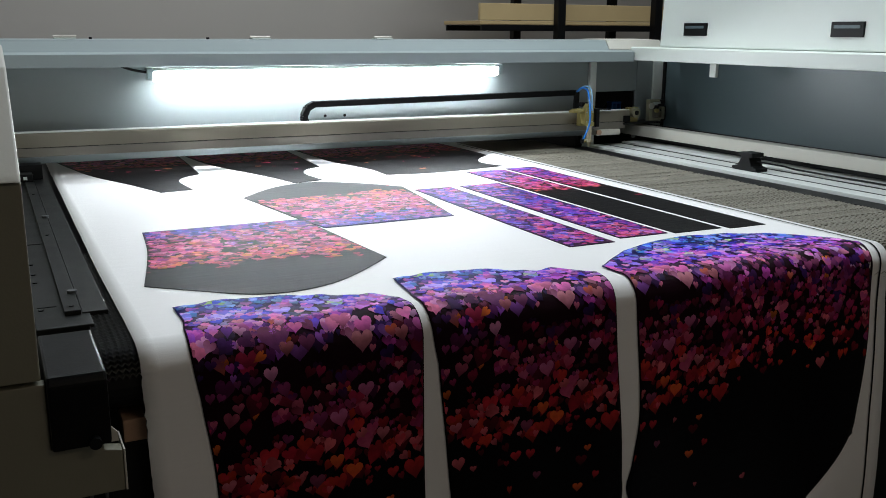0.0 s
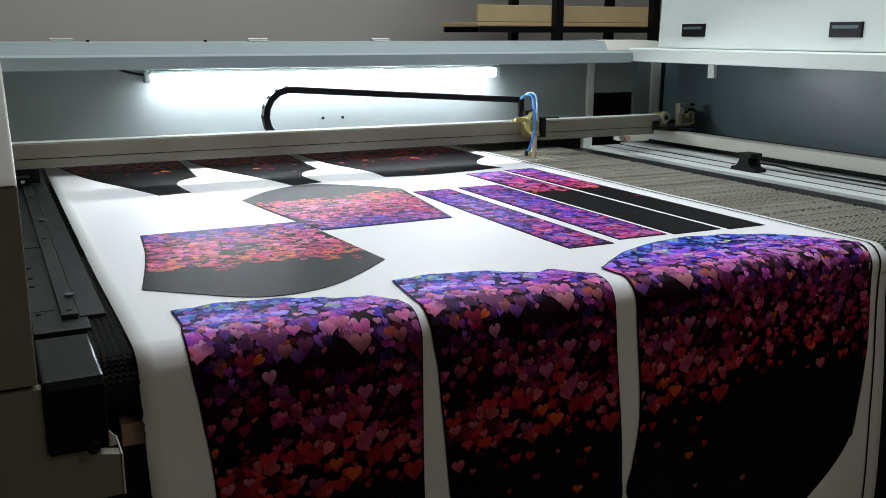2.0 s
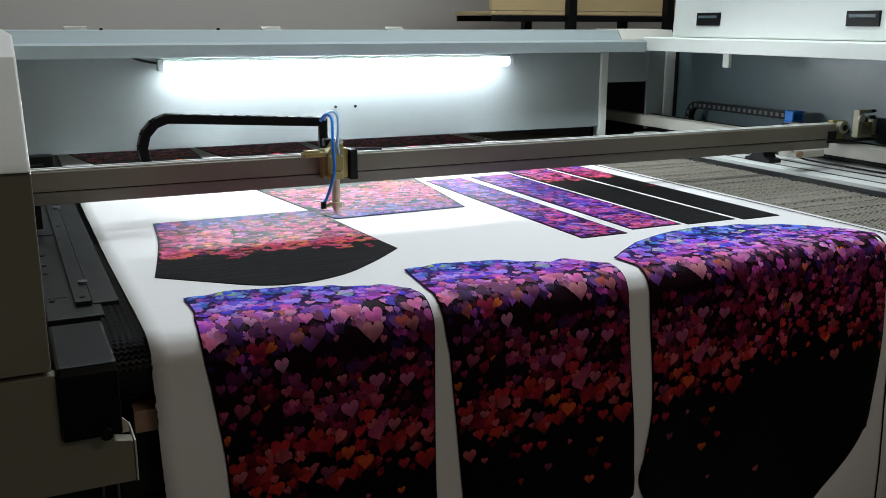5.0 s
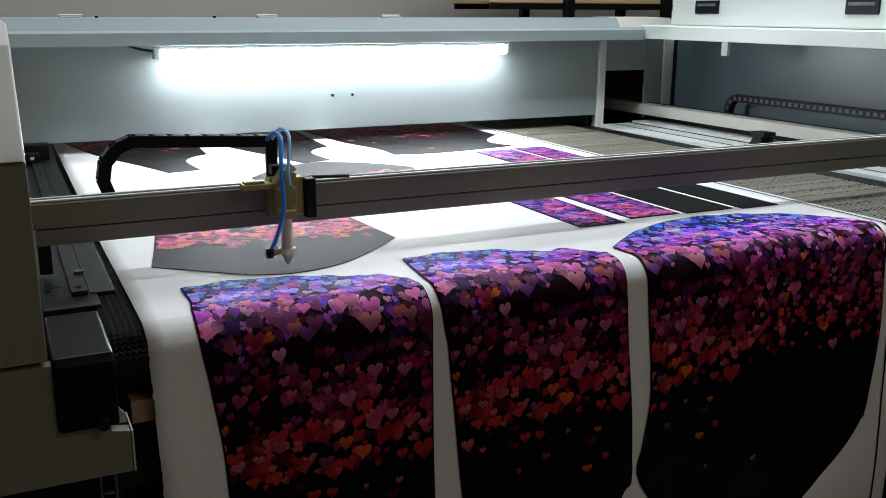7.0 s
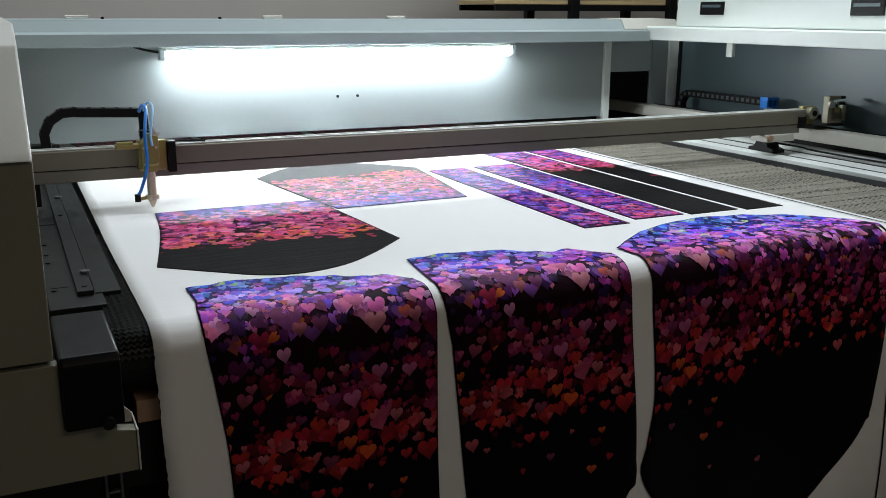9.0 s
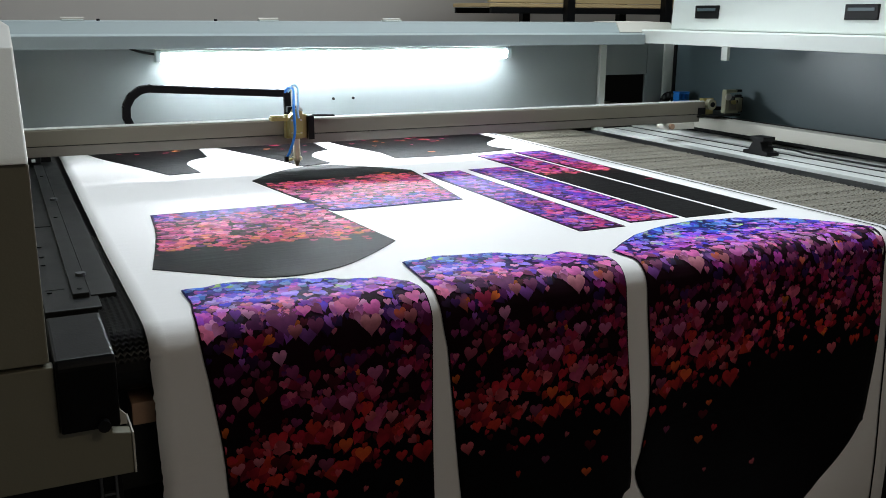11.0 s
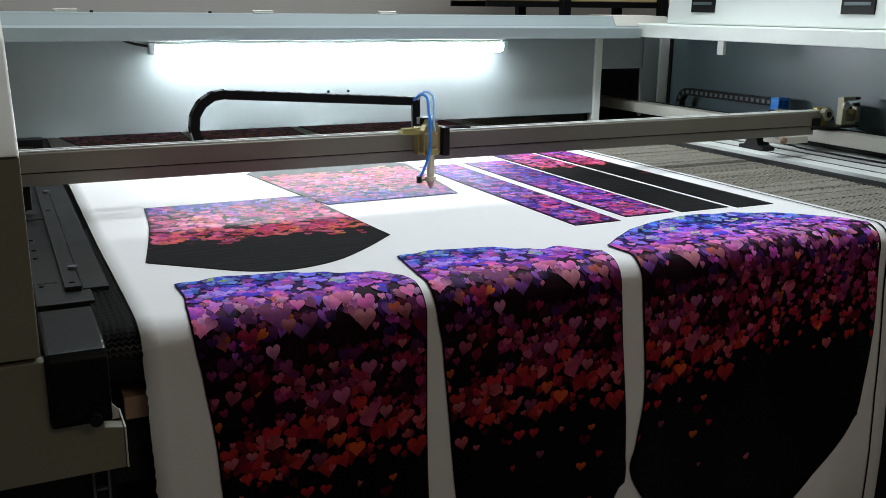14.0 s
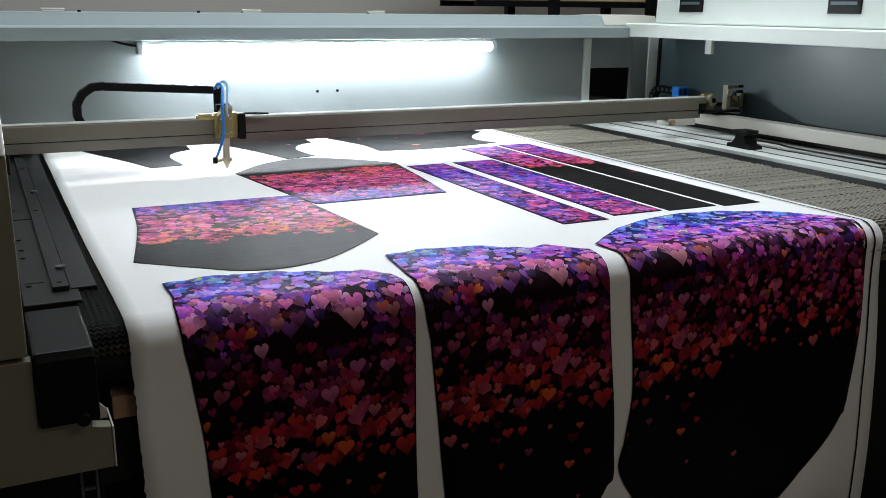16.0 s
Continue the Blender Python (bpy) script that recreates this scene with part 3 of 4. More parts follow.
class Dyed:
    """Hearts laid one over another: a new one takes up some of the colour that lies under its middle."""
    def __init__(self):
        self.cells, self.out = {}, []

    def lay(self, x, s, w, wide, turn, dye, strength, ground):
        cell = (int(x // 0.02), int(s // 0.02))
        below = ground
        for hx, hs, hw, c in self.cells.get(cell, ()):
            if math.hypot(x - hx, s - hs) < hw * 0.4:
                below = c
        c = tuple(b0 + (d - b0) * strength for b0, d in zip(below, dye))
        for i in (-1, 0, 1):
            for j in (-1, 0, 1):
                self.cells.setdefault((cell[0] + i, cell[1] + j), []).append((x, s, w, c))
        self.out.append((x, s, w, wide, turn, c, below))


def motif():
    """The print shared by the pieces that hang over the front; places run from its palest large heart."""
    rng = random.Random(41)
    d = Dyed()
    for k in range(6000):
        u, v = rng.uniform(-0.31, 0.53), rng.uniform(-0.26, 0.44)
        clump = noise.noise(Vector((u * 13, v * 13, 2.0))) * 0.5 + 0.5
        end = 0.235 - 0.062 * min(1.0, max(0.0, (u + 0.02) / 0.18)) + 0.03 * noise.noise(Vector((u * 18, 0.5, 9.0)))
        if v < -0.01:
            share = 0.80
        elif v < 0.05:
            share = (0.22 if u < 0.1 else 0.45) + 0.25 * clump
        elif v < end:
            share = 0.20 + 1.15 * clump ** 2.0
        else:
            share = 0.10 if v < end + 0.045 else 0.006
        if v > 0.03:
            share *= 0.15 + 0.85 * min(1.0, max(0.0, (u + 0.28) / 0.16))
        if u > 0.12:
            share *= 1.3
        small = 0.8 if u > 0.16 else 1.0
        w = small * (0.012 + 0.021 * rng.random() ** 1.9) * (1.35 if k < 1500 else 1.0)
        wide, turn, dye = rng.uniform(0.55, 1.05), rng.gauss(0, 0.38), pick(rng, TONES, v + rng.gauss(0, 0.028))
        if v < -0.1 and rng.random() < 0.03:
            dye = (0.30, 0.46, 0.16)
        if v > -0.09 and rng.random() < 0.018:
            dye = (0.60, 0.12, 0.02)
        # dyes are brightened, most at the right, for the stronger light there
        lift = 1.3 + 0.35 * min(1.0, max(0.0, (u + 0.02) / 0.1)) if v < 0.0 else (1.8 if u > 0.12 else 1.3)
        dye = tuple(min(0.84, lift * c) for c in dye)
        strength = rng.uniform(0.5, 0.95)
        if rng.random() < share:
            ground = (0.01, 0.008, 0.06) if v < -0.05 else (0.004, 0.001, 0.002)
            d.lay(u, v, w, wide, turn, dye, strength, ground)
    for u, v, w, dye in MARKED:
        d.lay(u, v, w, rng.uniform(0.85, 1.05), rng.gauss(0, 0.12), DYES[dye], 0.9, (0.02, 0.004, 0.01))
    return d.out


def heart_print(parent, hearts, place, layer=0.0003):
    """Thin dye layer of hearts on a piece; place(x, s, rise) gives a point of the cloth."""
    verts, faces, ink = [], [], []
    n = len(HEART)
    for k, (x, s, w, wide, turn, dye, below) in enumerate(hearts):
        ca, sa, first = math.cos(turn), math.sin(turn), len(verts)
        rise = layer * k / len(hearts)
        rings = (1.0, 0.8, 0.6, 0.4, 0.2) if -0.04 < s < 0.11 else (1.0, 0.5)
        for q in rings:
            for hx, hy in HEART:
                lx, ly = hx * wide * q * w / 2, hy * q * w / 2
                verts.append(place(x + lx * ca - ly * sa, s - lx * sa - ly * ca, rise))
                thin = min(max(0.30 - 0.42 * hy * q, 0.0), 0.72)
                ink.append(tuple(d + (b0 - d) * thin for d, b0 in zip(dye, below)))
        verts.append(place(x, s, rise))
        ink.append(tuple(d + (b0 - d) * 0.35 for d, b0 in zip(dye, below)))
        for r in range(len(rings) - 1):
            a, c = first + r * n, first + (r + 1) * n
            for i in range(n):
                j = (i + 1) % n
                faces.append((a + i, c + i, c + j, a + j))
        a, mid = first + (len(rings) - 1) * n, len(verts) - 1
        faces += [(a + i, mid, a + (i + 1) % n) for i in range(n)]
    me = bpy.data.meshes.new("heart_print")
    me.from_pydata(verts, [], faces)
    at = me.attributes.new("ink", "FLOAT_COLOR", "POINT")
    at.data.foreach_set("color", [c for d in ink for c in (*d, 1.0)])
    me.polygons.foreach_set("use_smooth", [True] * len(me.polygons))
    me.materials.append(INK)
    o = new("heart_print", me)
    o.parent = parent
    o["label"] = "printed overlapping hearts in blue, pink and red"
    o["kind"] = "stuff"
    return o


MOTIF = motif()


def front_panel(name, label, top, left, right, bottom, fade, at, lean=0.0):
    """A printed garment panel that runs from the bed over the fold and down. top: s of its upper edge by share of width."""
    nu, nv = 44, 96
    grid, fades = [], []
    for j in range(nv + 1):
        row, fr = [], []
        for i in range(nu + 1):
            u = i / nu
            s0 = -soft_at(top, u)
            s1 = lerp_at(bottom, u)
            s = s0 + (s1 - s0) * j / nv
            a, c = soft_at(left, s), soft_at(right, s)
            curl = max(0.0, 1 - (s - s0) / 0.03) * (0.5 + 0.5 * math.sin(u * 31 + 2 * math.sin(u * 9)))
            row.append((a + (c - a) * u, s, 0.0024 + 0.002 * curl))
            fr.append(soft_at(fade, s * (1 + lean * u) if s > 0 else s) + (0.15 * lean * u if s < 0 else 0.15 * lean * u * max(0.0, 1 - s / 0.1)))
        grid.append(row)
        fades.append(fr)
    o = sheet(name, grid, PRINT, fades)

    def place(x, s, rise):
        a, c = soft_at(left, s) + 0.0025, soft_at(right, s) - 0.0025
        x = min(max(x, a), c)
        u = (x - a) / (c - a)
        s0 = -soft_at(top, u)
        s = min(max(s, s0 + 0.003), lerp_at(bottom, u))
        curl = max(0.0, 1 - (s - s0) / 0.03) * (0.5 + 0.5 * math.sin(u * 31 + 2 * math.sin(u * 9)))
        return cloth_point(x, s, 0.0035 + 0.002 * curl + rise)

    mine = []
    for du, dv, w, wide, turn, dye, below in MOTIF:
        x, s = at[0] + du, at[1] + dv
        a, c = soft_at(left, s), soft_at(right, s)
        if a - 0.3 * w < x < c + 0.3 * w:
            u = min(max((x - a) / (c - a), 0), 1)
            if -soft_at(top, u) - 0.3 * w < s < lerp_at(bottom, u) - w:
                mine.append((x, s, w, wide, turn, dye, below))
    heart_print(o, mine, place, 0.0005)
    return tagged(o, label, "fabric panel", "cut garment pieces")


FADE = [(-0.2, 0.02), (-0.10, 0.10), (-0.05, 0.20), (0.0, 0.30), (0.04, 0.38), (0.10, 0.46), (0.22, 0.60), (0.36, 0.74), (0.5, 0.88), (0.8, 1.0)]
front_panel("garment_piece", "garment piece with blue, pink and red hearts, hanging over the front",
            [(0, 0.124), (0.25, 0.134), (0.5, 0.118), (0.72, 0.088), (0.84, 0.068), (0.91, 0.072), (1, 0.026)],
            [(-0.13, 0.074), (-0.05, 0.075), (0.0, 0.068), (0.05, 0.068), (0.11, 0.077), (0.22, 0.091), (0.32, 0.098), (0.6, 0.115)],
            [(-0.03, 0.42), (0.0, 0.427), (0.06, 0.431), (0.25, 0.436), (0.4, 0.441), (0.7, 0.45)], [(0, 0.75), (1, 0.75)], FADE, (0.327, 0.062))
front_panel("garment_piece", "garment piece with purple and red hearts above plain black",
            [(0, 0.140), (0.2, 0.149), (0.47, 0.134), (0.73, 0.082), (0.86, 0.084), (1, 0.026)],
            [(-0.15, 0.459), (-0.05, 0.449), (0.0, 0.444), (0.06, 0.447), (0.12, 0.459), (0.26, 0.475), (0.41, 0.490), (0.7, 0.51)],
            [(-0.03, 0.814), (0.02, 0.809), (0.09, 0.809), (0.40, 0.832), (0.452, 0.834), (0.458, 0.822), (0.50, 0.79), (0.7, 0.70)], [(0, 0.75), (1, 0.75)],
            [(a * 0.86, f) for a, f in FADE], (0.707, 0.044))
front_panel("garment_piece", "wide garment piece with blue and red hearts above black",
            [(0, 0.056), (0.09, 0.10), (0.18, 0.137), (0.36, 0.186), (0.54, 0.195), (0.71, 0.172), (0.89, 0.114), (0.97, 0.055), (1, 0.0)],
            [(-0.06, 0.846), (0.0, 0.850), (0.08, 0.853), (0.28, 0.867), (0.38, 0.855), (0.43, 0.846), (0.50, 0.885), (0.62, 0.95)],
            [(0.0, 1.462), (0.08, 1.456), (0.24, 1.464), (0.41, 1.447), (0.425, 1.442), (0.435, 1.434), (0.55, 1.328), (0.7, 1.20)], [(0, 0.62), (1, 0.60)],
            [(a * (0.98 if a > 0 else 0.8), f) for a, f in FADE], (0.972, 0.039), 0.3)


def within(pts, x, y):
    """Whether a point lies inside a closed outline."""
    inside = False
    for p, q in zip(pts, pts[1:] + pts[:1]):
        if (p.y > y) != (q.y > y) and x < p.x + (y - p.y) / (q.y - p.y) * (q.x - p.x):
            inside = not inside
    return inside


def flat_panel(name, label, outline, fade):
    """A cut panel lying on the bed, from the corners and curve points of its pattern."""
    pts = [Vector((x, y)) for x, y in outline]
    bm = bmesh.new()
    l1, l2 = bm.loops.layers.uv.new("print"), bm.loops.layers.uv.new("fade")
    low = [bm.verts.new((p.x, p.y, BZ + 0.0046)) for p in pts]
    hi = [bm.verts.new((p.x, p.y, BZ + 0.0058)) for p in pts]
    top = bm.faces.new(hi)
    for i in range(len(pts)):
        k = (i + 1) % len(pts)
        bm.faces.new((low[i], low[k], hi[k], hi[i]))
    bmesh.ops.recalc_face_normals(bm, faces=bm.faces)
    if top.normal.z < 0:
        bmesh.ops.reverse_faces(bm, faces=bm.faces)
    bmesh.ops.triangulate(bm, faces=[top])
    bmesh.ops.subdivide_edges(bm, edges=[e for e in bm.edges if e.calc_length() > 0.12], cuts=2, use_grid_fill=False)
    for f in bm.faces:
        for lp in f.loops:
            c = lp.vert.co
            lp[l1].uv = (c.x, c.y)
            lp[l2].uv = (lerp_at(fade, c.y), 0)
    me = bpy.data.meshes.new(name)
    bm.to_mesh(me)
    bm.free()
    me.materials.append(PRINT)
    o = new(name, me)
    rng = random.Random(len(outline) * 7 + int(pts[0].x * 1000))
    x0, x1 = min(p.x for p in pts), max(p.x for p in pts)
    y0, y1 = min(p.y for p in pts), max(p.y for p in pts)
    d = Dyed()
    for _ in range(int((x1 - x0) * (y1 - y0) * 9500)):
        x, y = rng.uniform(x0, x1), rng.uniform(y0, y1)
        g = lerp_at(fade, y) + 0.10 * noise.noise(Vector((x * 16, y * 16, 1.0)))
        share = 1.0 if g < 0.66 else lerp_at([(0.66, 1.0), (0.72, 0.7), (0.77, 0.16), (0.82, 0.03), (0.93, 0.006), (0.97, 0.0)], g)
        w, wide, turn = rng.uniform(0.013, 0.027), rng.uniform(0.6, 1.1), rng.gauss(0, 0.35)
        dye, strength = pick(rng, FLAT_TONES, g + rng.gauss(0, 0.07)), rng.uniform(0.6, 0.97)
        if rng.random() > share:
            continue
        for size in (w, w * 0.7, w * 0.45):
            r = size * 0.56
            if all(within(pts, x + r * a, y + r * c) for a, c in ((1, 0), (-1, 0), (0, 1), (0, -1), (0.7, 0.7), (-0.7, 0.7), (0.7, -0.7), (-0.7, -0.7))):
                d.lay(x, -y, size, wide, turn, dye, strength, (0.01, 0.004, 0.02))
                break
    heart_print(o, d.out, lambda x, s, rise: Vector((x, -s, BZ + 0.0061 + rise)))
    return tagged(o, label, "fabric panel", "cut garment pieces")


def curve(points, n=5):
    """Points joined by smooth spans; a third value of 1 marks a corner."""
    out, m = [], len(points)
    for i in range(m):
        a, c = points[i], points[(i + 1) % m]
        p0 = points[i - 1] if len(a) < 3 else a
        p3 = points[(i + 2) % m] if len(c) < 3 else c
        for k in range(n):
            t = k / n
            out.append(tuple(0.5 * (2 * a[j] + (c[j] - p0[j]) * t + (2 * p0[j] - 5 * a[j] + 4 * c[j] - p3[j]) * t * t + (3 * a[j] - p0[j] - 3 * c[j] + p3[j]) * t ** 3) for j in (0, 1)))
    return out


flat_panel("garment_piece", "sleeve piece with purple and pink hearts and a black cap",
           curve([(0.118, 0.728, 1), (0.477, 0.728, 1), (0.491, 0.565), (0.513, 0.300, 1), (0.433, 0.222), (0.355, 0.163), (0.274, 0.140), (0.204, 0.156), (0.132, 0.212), (0.054, 0.278, 1), (0.081, 0.424), (0.103, 0.566)]),
           [(0.30, 1.0), (0.36, 0.80), (0.44, 0.62), (0.56, 0.42), (0.66, 0.24), (0.74, 0.10)])
flat_panel("garment_piece", "sleeve piece with a plain black cap beside the laser nozzle",
           curve([(0.426, 1.062, 1), (0.514, 1.165), (0.596, 1.222), (0.683, 1.235), (0.792, 1.16), (0.879, 1.058, 1), (0.849, 0.814), (0.82, 0.618, 1), (0.494, 0.612, 1), (0.468, 0.758)]),
           [(0.60, 0.10), (0.70, 0.26), (0.84, 0.45), (0.96, 0.64), (1.02, 0.80), (1.08, 1.0)])
for x0, x1, y0, y1, fd in ((0.887, 1.000, 0.222, 0.995, 0), (1.031, 1.160, 0.246, 1.0, 0), (1.174, 1.306, 0.238, 1.23, 1), (1.322, 1.428, 0.227, 1.245, 1)):
    flat_panel("garment_strip", "long narrow strip with pink hearts running into black" if fd else "long narrow strip printed with blue and purple hearts",
               [(x0, y0), (x1, y0), (x1, y1), (x0, y1)],
               [(0.77, 1.0), (0.83, 0.76), (0.89, 0.46), (1.0, 0.30), (1.22, 0.17)] if fd else [(0.2, 0.30), (0.45, 0.22), (0.8, 0.14), (1.0, 0.22)])
BACKF = [(1.46, 1.0), (1.58, 0.90), (1.70, 0.85), (1.75, 0.70), (1.95, 0.5)]
flat_panel("garment_piece", "black body panel with a curved armhole and a few red hearts",
           curve([(0.03, 1.98, 1), (0.426, 1.98, 1), (0.418, 1.733), (0.407, 1.53, 1), (0.35, 1.48), (0.323, 1.40), (0.331, 1.25, 1), (0.244, 1.237, 1), (0.19, 1.396), (0.107, 1.615), (0.06, 1.816)]), BACKF)
flat_panel("garment_piece", "black body panel with a curved armhole and orange hearts",
           curve([(0.445, 1.98, 1), (0.815, 1.98, 1), (0.80, 1.68), (0.794, 1.535, 1), (0.735, 1.49), (0.702, 1.40), (0.714, 1.268, 1), (0.622, 1.242, 1), (0.583, 1.399), (0.513, 1.609), (0.473, 1.753)]), BACKF)
flat_panel("garment_piece", "wide black body panel with curved armholes",
           curve([(0.844, 1.98, 1), (1.428, 1.98, 1), (1.436, 1.70), (1.432, 1.568, 1), (1.355, 1.486), (1.32, 1.40), (1.348, 1.305, 1), (1.147, 1.271), (1.029, 1.268), (0.924, 1.285, 1), (0.925, 1.40), (0.898, 1.515), (0.867, 1.646)]), BACKF)


def selvedge_line():
    right = [(-2.3, 1.51), (-1.2, 1.507), (0.0, 1.512), (0.1, 1.505), (0.27, 1.525), (0.50, 1.545), (0.62, 1.55), (0.9, 1.55)]
    grid, fades = [], []
    for k in range(271):
        s = -1.9 + k * 0.01
        c = soft_at(right, s) - 0.026 - 0.016 * min(1.0, max(0.0, (s - 0.1) / 0.3))
        grid.append([(c - 0.002, s, 0.0026), (c + 0.002, s, 0.0026)])
        fades.append([1.0, 1.0])
    o = sheet("selvedge_line", grid, PRINT, fades)
    tagged(o, "thin black printed line along the fabric edge", "fabric line")


selvedge_line()


def crumpled_fabric():
    """Crumpled cloth gathered below the hanging web."""
    bm = bmesh.new()
    l1, l2 = bm.loops.layers.uv.new("print"), bm.loops.layers.uv.new("fade")
    nx, ny = 90, 44
    vs = []
    for j in range(ny + 1):
        row = []
        for i in range(nx + 1):
            x, v = 0.76 + 0.75 * i / nx, j / ny
            a = math.pi * v
            fold = noise.fractal(Vector((x * 7, v * 5, 0.3)), 1.0, 2.0, 4) * 0.05 + (0.5 - abs(noise.noise(Vector((x * 16, v * 14 + x * 9, 4.0))))) * 0.06
            edge = min(1, (x - 0.76) / 0.12, (1.51 - x) / 0.05)
            h = (0.325 + 0.035 * math.exp(-((x - 1.36) / 0.13) ** 2) + fold) * (math.sin(a) ** 0.35) * max(edge, 0.0) ** 0.4
            row.append(bm.verts.new((x, -0.34 + 0.33 * v, max(h, 0.0))))
        vs.append(row)
    for a, c in zip(vs, vs[1:]):
        for i in range(nx):
            f = bm.faces.new((a[i], a[i + 1], c[i + 1], c[i]))
            f.smooth = True
            for lp in f.loops:
                lp[l1].uv = (lp.vert.co.x, lp.vert.co.y + lp.vert.co.z)
                lp[l2].uv = (1, 0)
    for f in bm.faces:
        c = f.calc_center_median()
        f.material_index = 1 if noise.noise(Vector((c.x * 5, c.y * 8, 7.0))) > 0.12 else 0
    o = part("crumpled_fabric", bm, WHITE, None, "", True)
    o.data.materials.append(PRINT)
    tagged(o, "crumpled white fabric gathered on the floor under the web", "fabric")


crumpled_fabric()


# ---- gantry ----
HEAD = [(0, 1.860, 1.555), (1.2, 1.860, 1.555), (1.5, 1.745, 1.468), (2, 1.510, 1.368), (2.5, 1.306, 1.240), (3, 1.085, 1.128), (3.5, 0.898, 1.022), (4, 0.684, 0.905), (4.2, 0.607, 0.847),
        (5, 0.500, 0.620), (6.3, 0.459, 0.259), (6.5, 0.431, 0.237), (7, 0.261, 0.166), (7.5, 0.103, 0.245), (8, 0.061, 0.299), (8.5, 0.099, 0.552), (9, 0.119, 0.750), (9.2, 0.128, 0.800),
        (10.2, 0.380, 1.020), (11.3, 0.658, 1.243), (11.5, 0.675, 1.261), (12, 0.810, 1.188), (12.5, 0.894, 1.126), (13, 0.863, 0.940), (13.5, 0.832, 0.713), (14, 0.766, 0.656), (14.5, 0.550, 0.645),
        (15, 0.485, 0.725), (15.5, 0.456, 0.955), (16, 0.415, 1.099)]
GY = 0.06                       # gantry face behind the nozzle

gantry = thing("gantry", "moving aluminium gantry beam carrying the laser head", "machine part")


def gantry_beam():
    prof = [(0, 1.0485), (0, GZ - 0.003), (0.003, GZ), (0.032, GZ), (0.032, 1.0485)]
    part("beam", prism(prof, -0.124, 2.09, "x", 0.0008), ALUD, gantry, "grey-brown aluminium beam")
    # light catching the beam's top edges is painted as white strips
    part("beam_top_strip", box(-0.124, 2.09, 0.002, 0.012, GZ + 0.0005, GZ + 0.003, 0.0005), RAILW, gantry, "edge strip painted white as the lit top edge")
    part("beam_top_groove", box(-0.122, 2.088, 0.0125, 0.024, GZ + 0.0003, GZ + 0.0015, 0), BLACK, gantry)
    part("beam_top_strip", box(-0.124, 2.09, 0.025, 0.0318, GZ + 0.0005, GZ + 0.003, 0.0005), RAILW, gantry, "edge strip painted white as the lit top edge")
    part("lower_rail", box(-0.12, 2.07, 0.001, 0.032, 1.021, 1.0462, 0.001), ALUL, gantry, "paler lower rail of the beam")
    part("left_truck", box(-0.12, -0.10, 0.034, 0.07, 0.966, 1.030, 0.002), BLACKM, gantry)
    part("beam_groove", box(-0.12, 2.085, 0.003, 0.030, 1.0464, 1.0483, 0), BLACK, gantry)
    part("right_truck", box(1.93, 2.04, -0.012, 0.06, 0.999, 1.0205, 0.003), CREAM, gantry, "cream right-hand truck under the beam")
    part("truck_wheel", rod((1.935, -0.013, 1.012), (1.935, -0.022, 1.012), 0.010, 16), CARTON, gantry)
    part("end_plate", box(2.06, 2.25, -0.008, 0.10, 1.036, 1.042, 0.001), BLACKM, gantry)
    part("mirror_mount", box(2.203, 2.24, 0.004, 0.02, 1.057, 1.09, 0.001), ALUD, gantry)
    mm = part("mirror_bracket", prism([(2.185, 1.045), (2.185, 1.128), (2.235, 1.128), (2.235, 1.118), (2.20, 1.118), (2.20, 1.055), (2.245, 1.055), (2.245, 1.045)], 0.0, 0.022, "y", 0.001), ZINC, gantry, "pale metal mirror bracket")
    part("mirror_disc", rod((2.193, -0.006, 1.104), (2.193, 0.0, 1.104), 0.012, 16), ALU, mm)
    for z in (1.085, 1.105, 1.123):
        part("adjuster", rod((2.236, 0.01, z), (2.262, 0.01, z), 0.005, 10), BLACK, mm)
    pl = part("pulley", rod((2.115, -0.01, 1.08), (2.115, 0.011, 1.08), 0.019, 20), ZINC, gantry)
    part("pulley_hub", rod((2.115, -0.014, 1.08), (2.115, -0.0105, 1.08), 0.009, 14), BLACK, pl)
    part("pulley_plate", box(2.09, 2.14, 0.012, 0.03, 1.043, 1.10, 0.002), BRASS, gantry)
    part("drive_motor", box(2.24, 2.285, 0.02, 0.07, 1.043, 1.10, 0.003), BLACK, gantry)
    part("bracket_wing", box(2.246, 2.262, 0.0, 0.03, 1.05, 1.098, 0.001), ZINC, gantry)
    part("bracket_bolt", rod((2.215, -0.001, 1.085), (2.215, -0.012, 1.085), 0.008, 12), BRASS, gantry)
    part("belt_end", box(2.06, 2.09, -0.006, 0.0, 1.046, 1.07, 0.001), BLACK, gantry)
    clip = box(2.218, 2.268, 0.292, 0.33, 1.0905, 1.099, 0.002)
    box(2.218, 2.268, 0.292, 0.33, 1.060, 1.0665, 0.002, clip)
    for x in (2.218, 2.239, 2.260):
        box(x, x + 0.008, 0.294, 0.328, 1.067, 1.090, 0.001, clip)
    part("chain_clip", clip, BLUE, gantry, "blue plastic chain clip with two windows")
    part("clip_tongue", box(2.20, 2.226, 0.10, 0.29, 1.0585, 1.064, 0.001), ZINC, gantry)
    part("clip_arm", box(2.20, 2.265, 0.10, 0.32, 1.046, 1.058, 0.001), BLACK, gantry)


gantry_beam()


PALEB = surface("pale_blue_hose", (0.30, 0.55, 0.78), 0.3, vary=0.05)
NOZZLE = surface("pale_brass_tube", (0.66, 0.58, 0.42), 0.4, 0.6, vary=0.08)


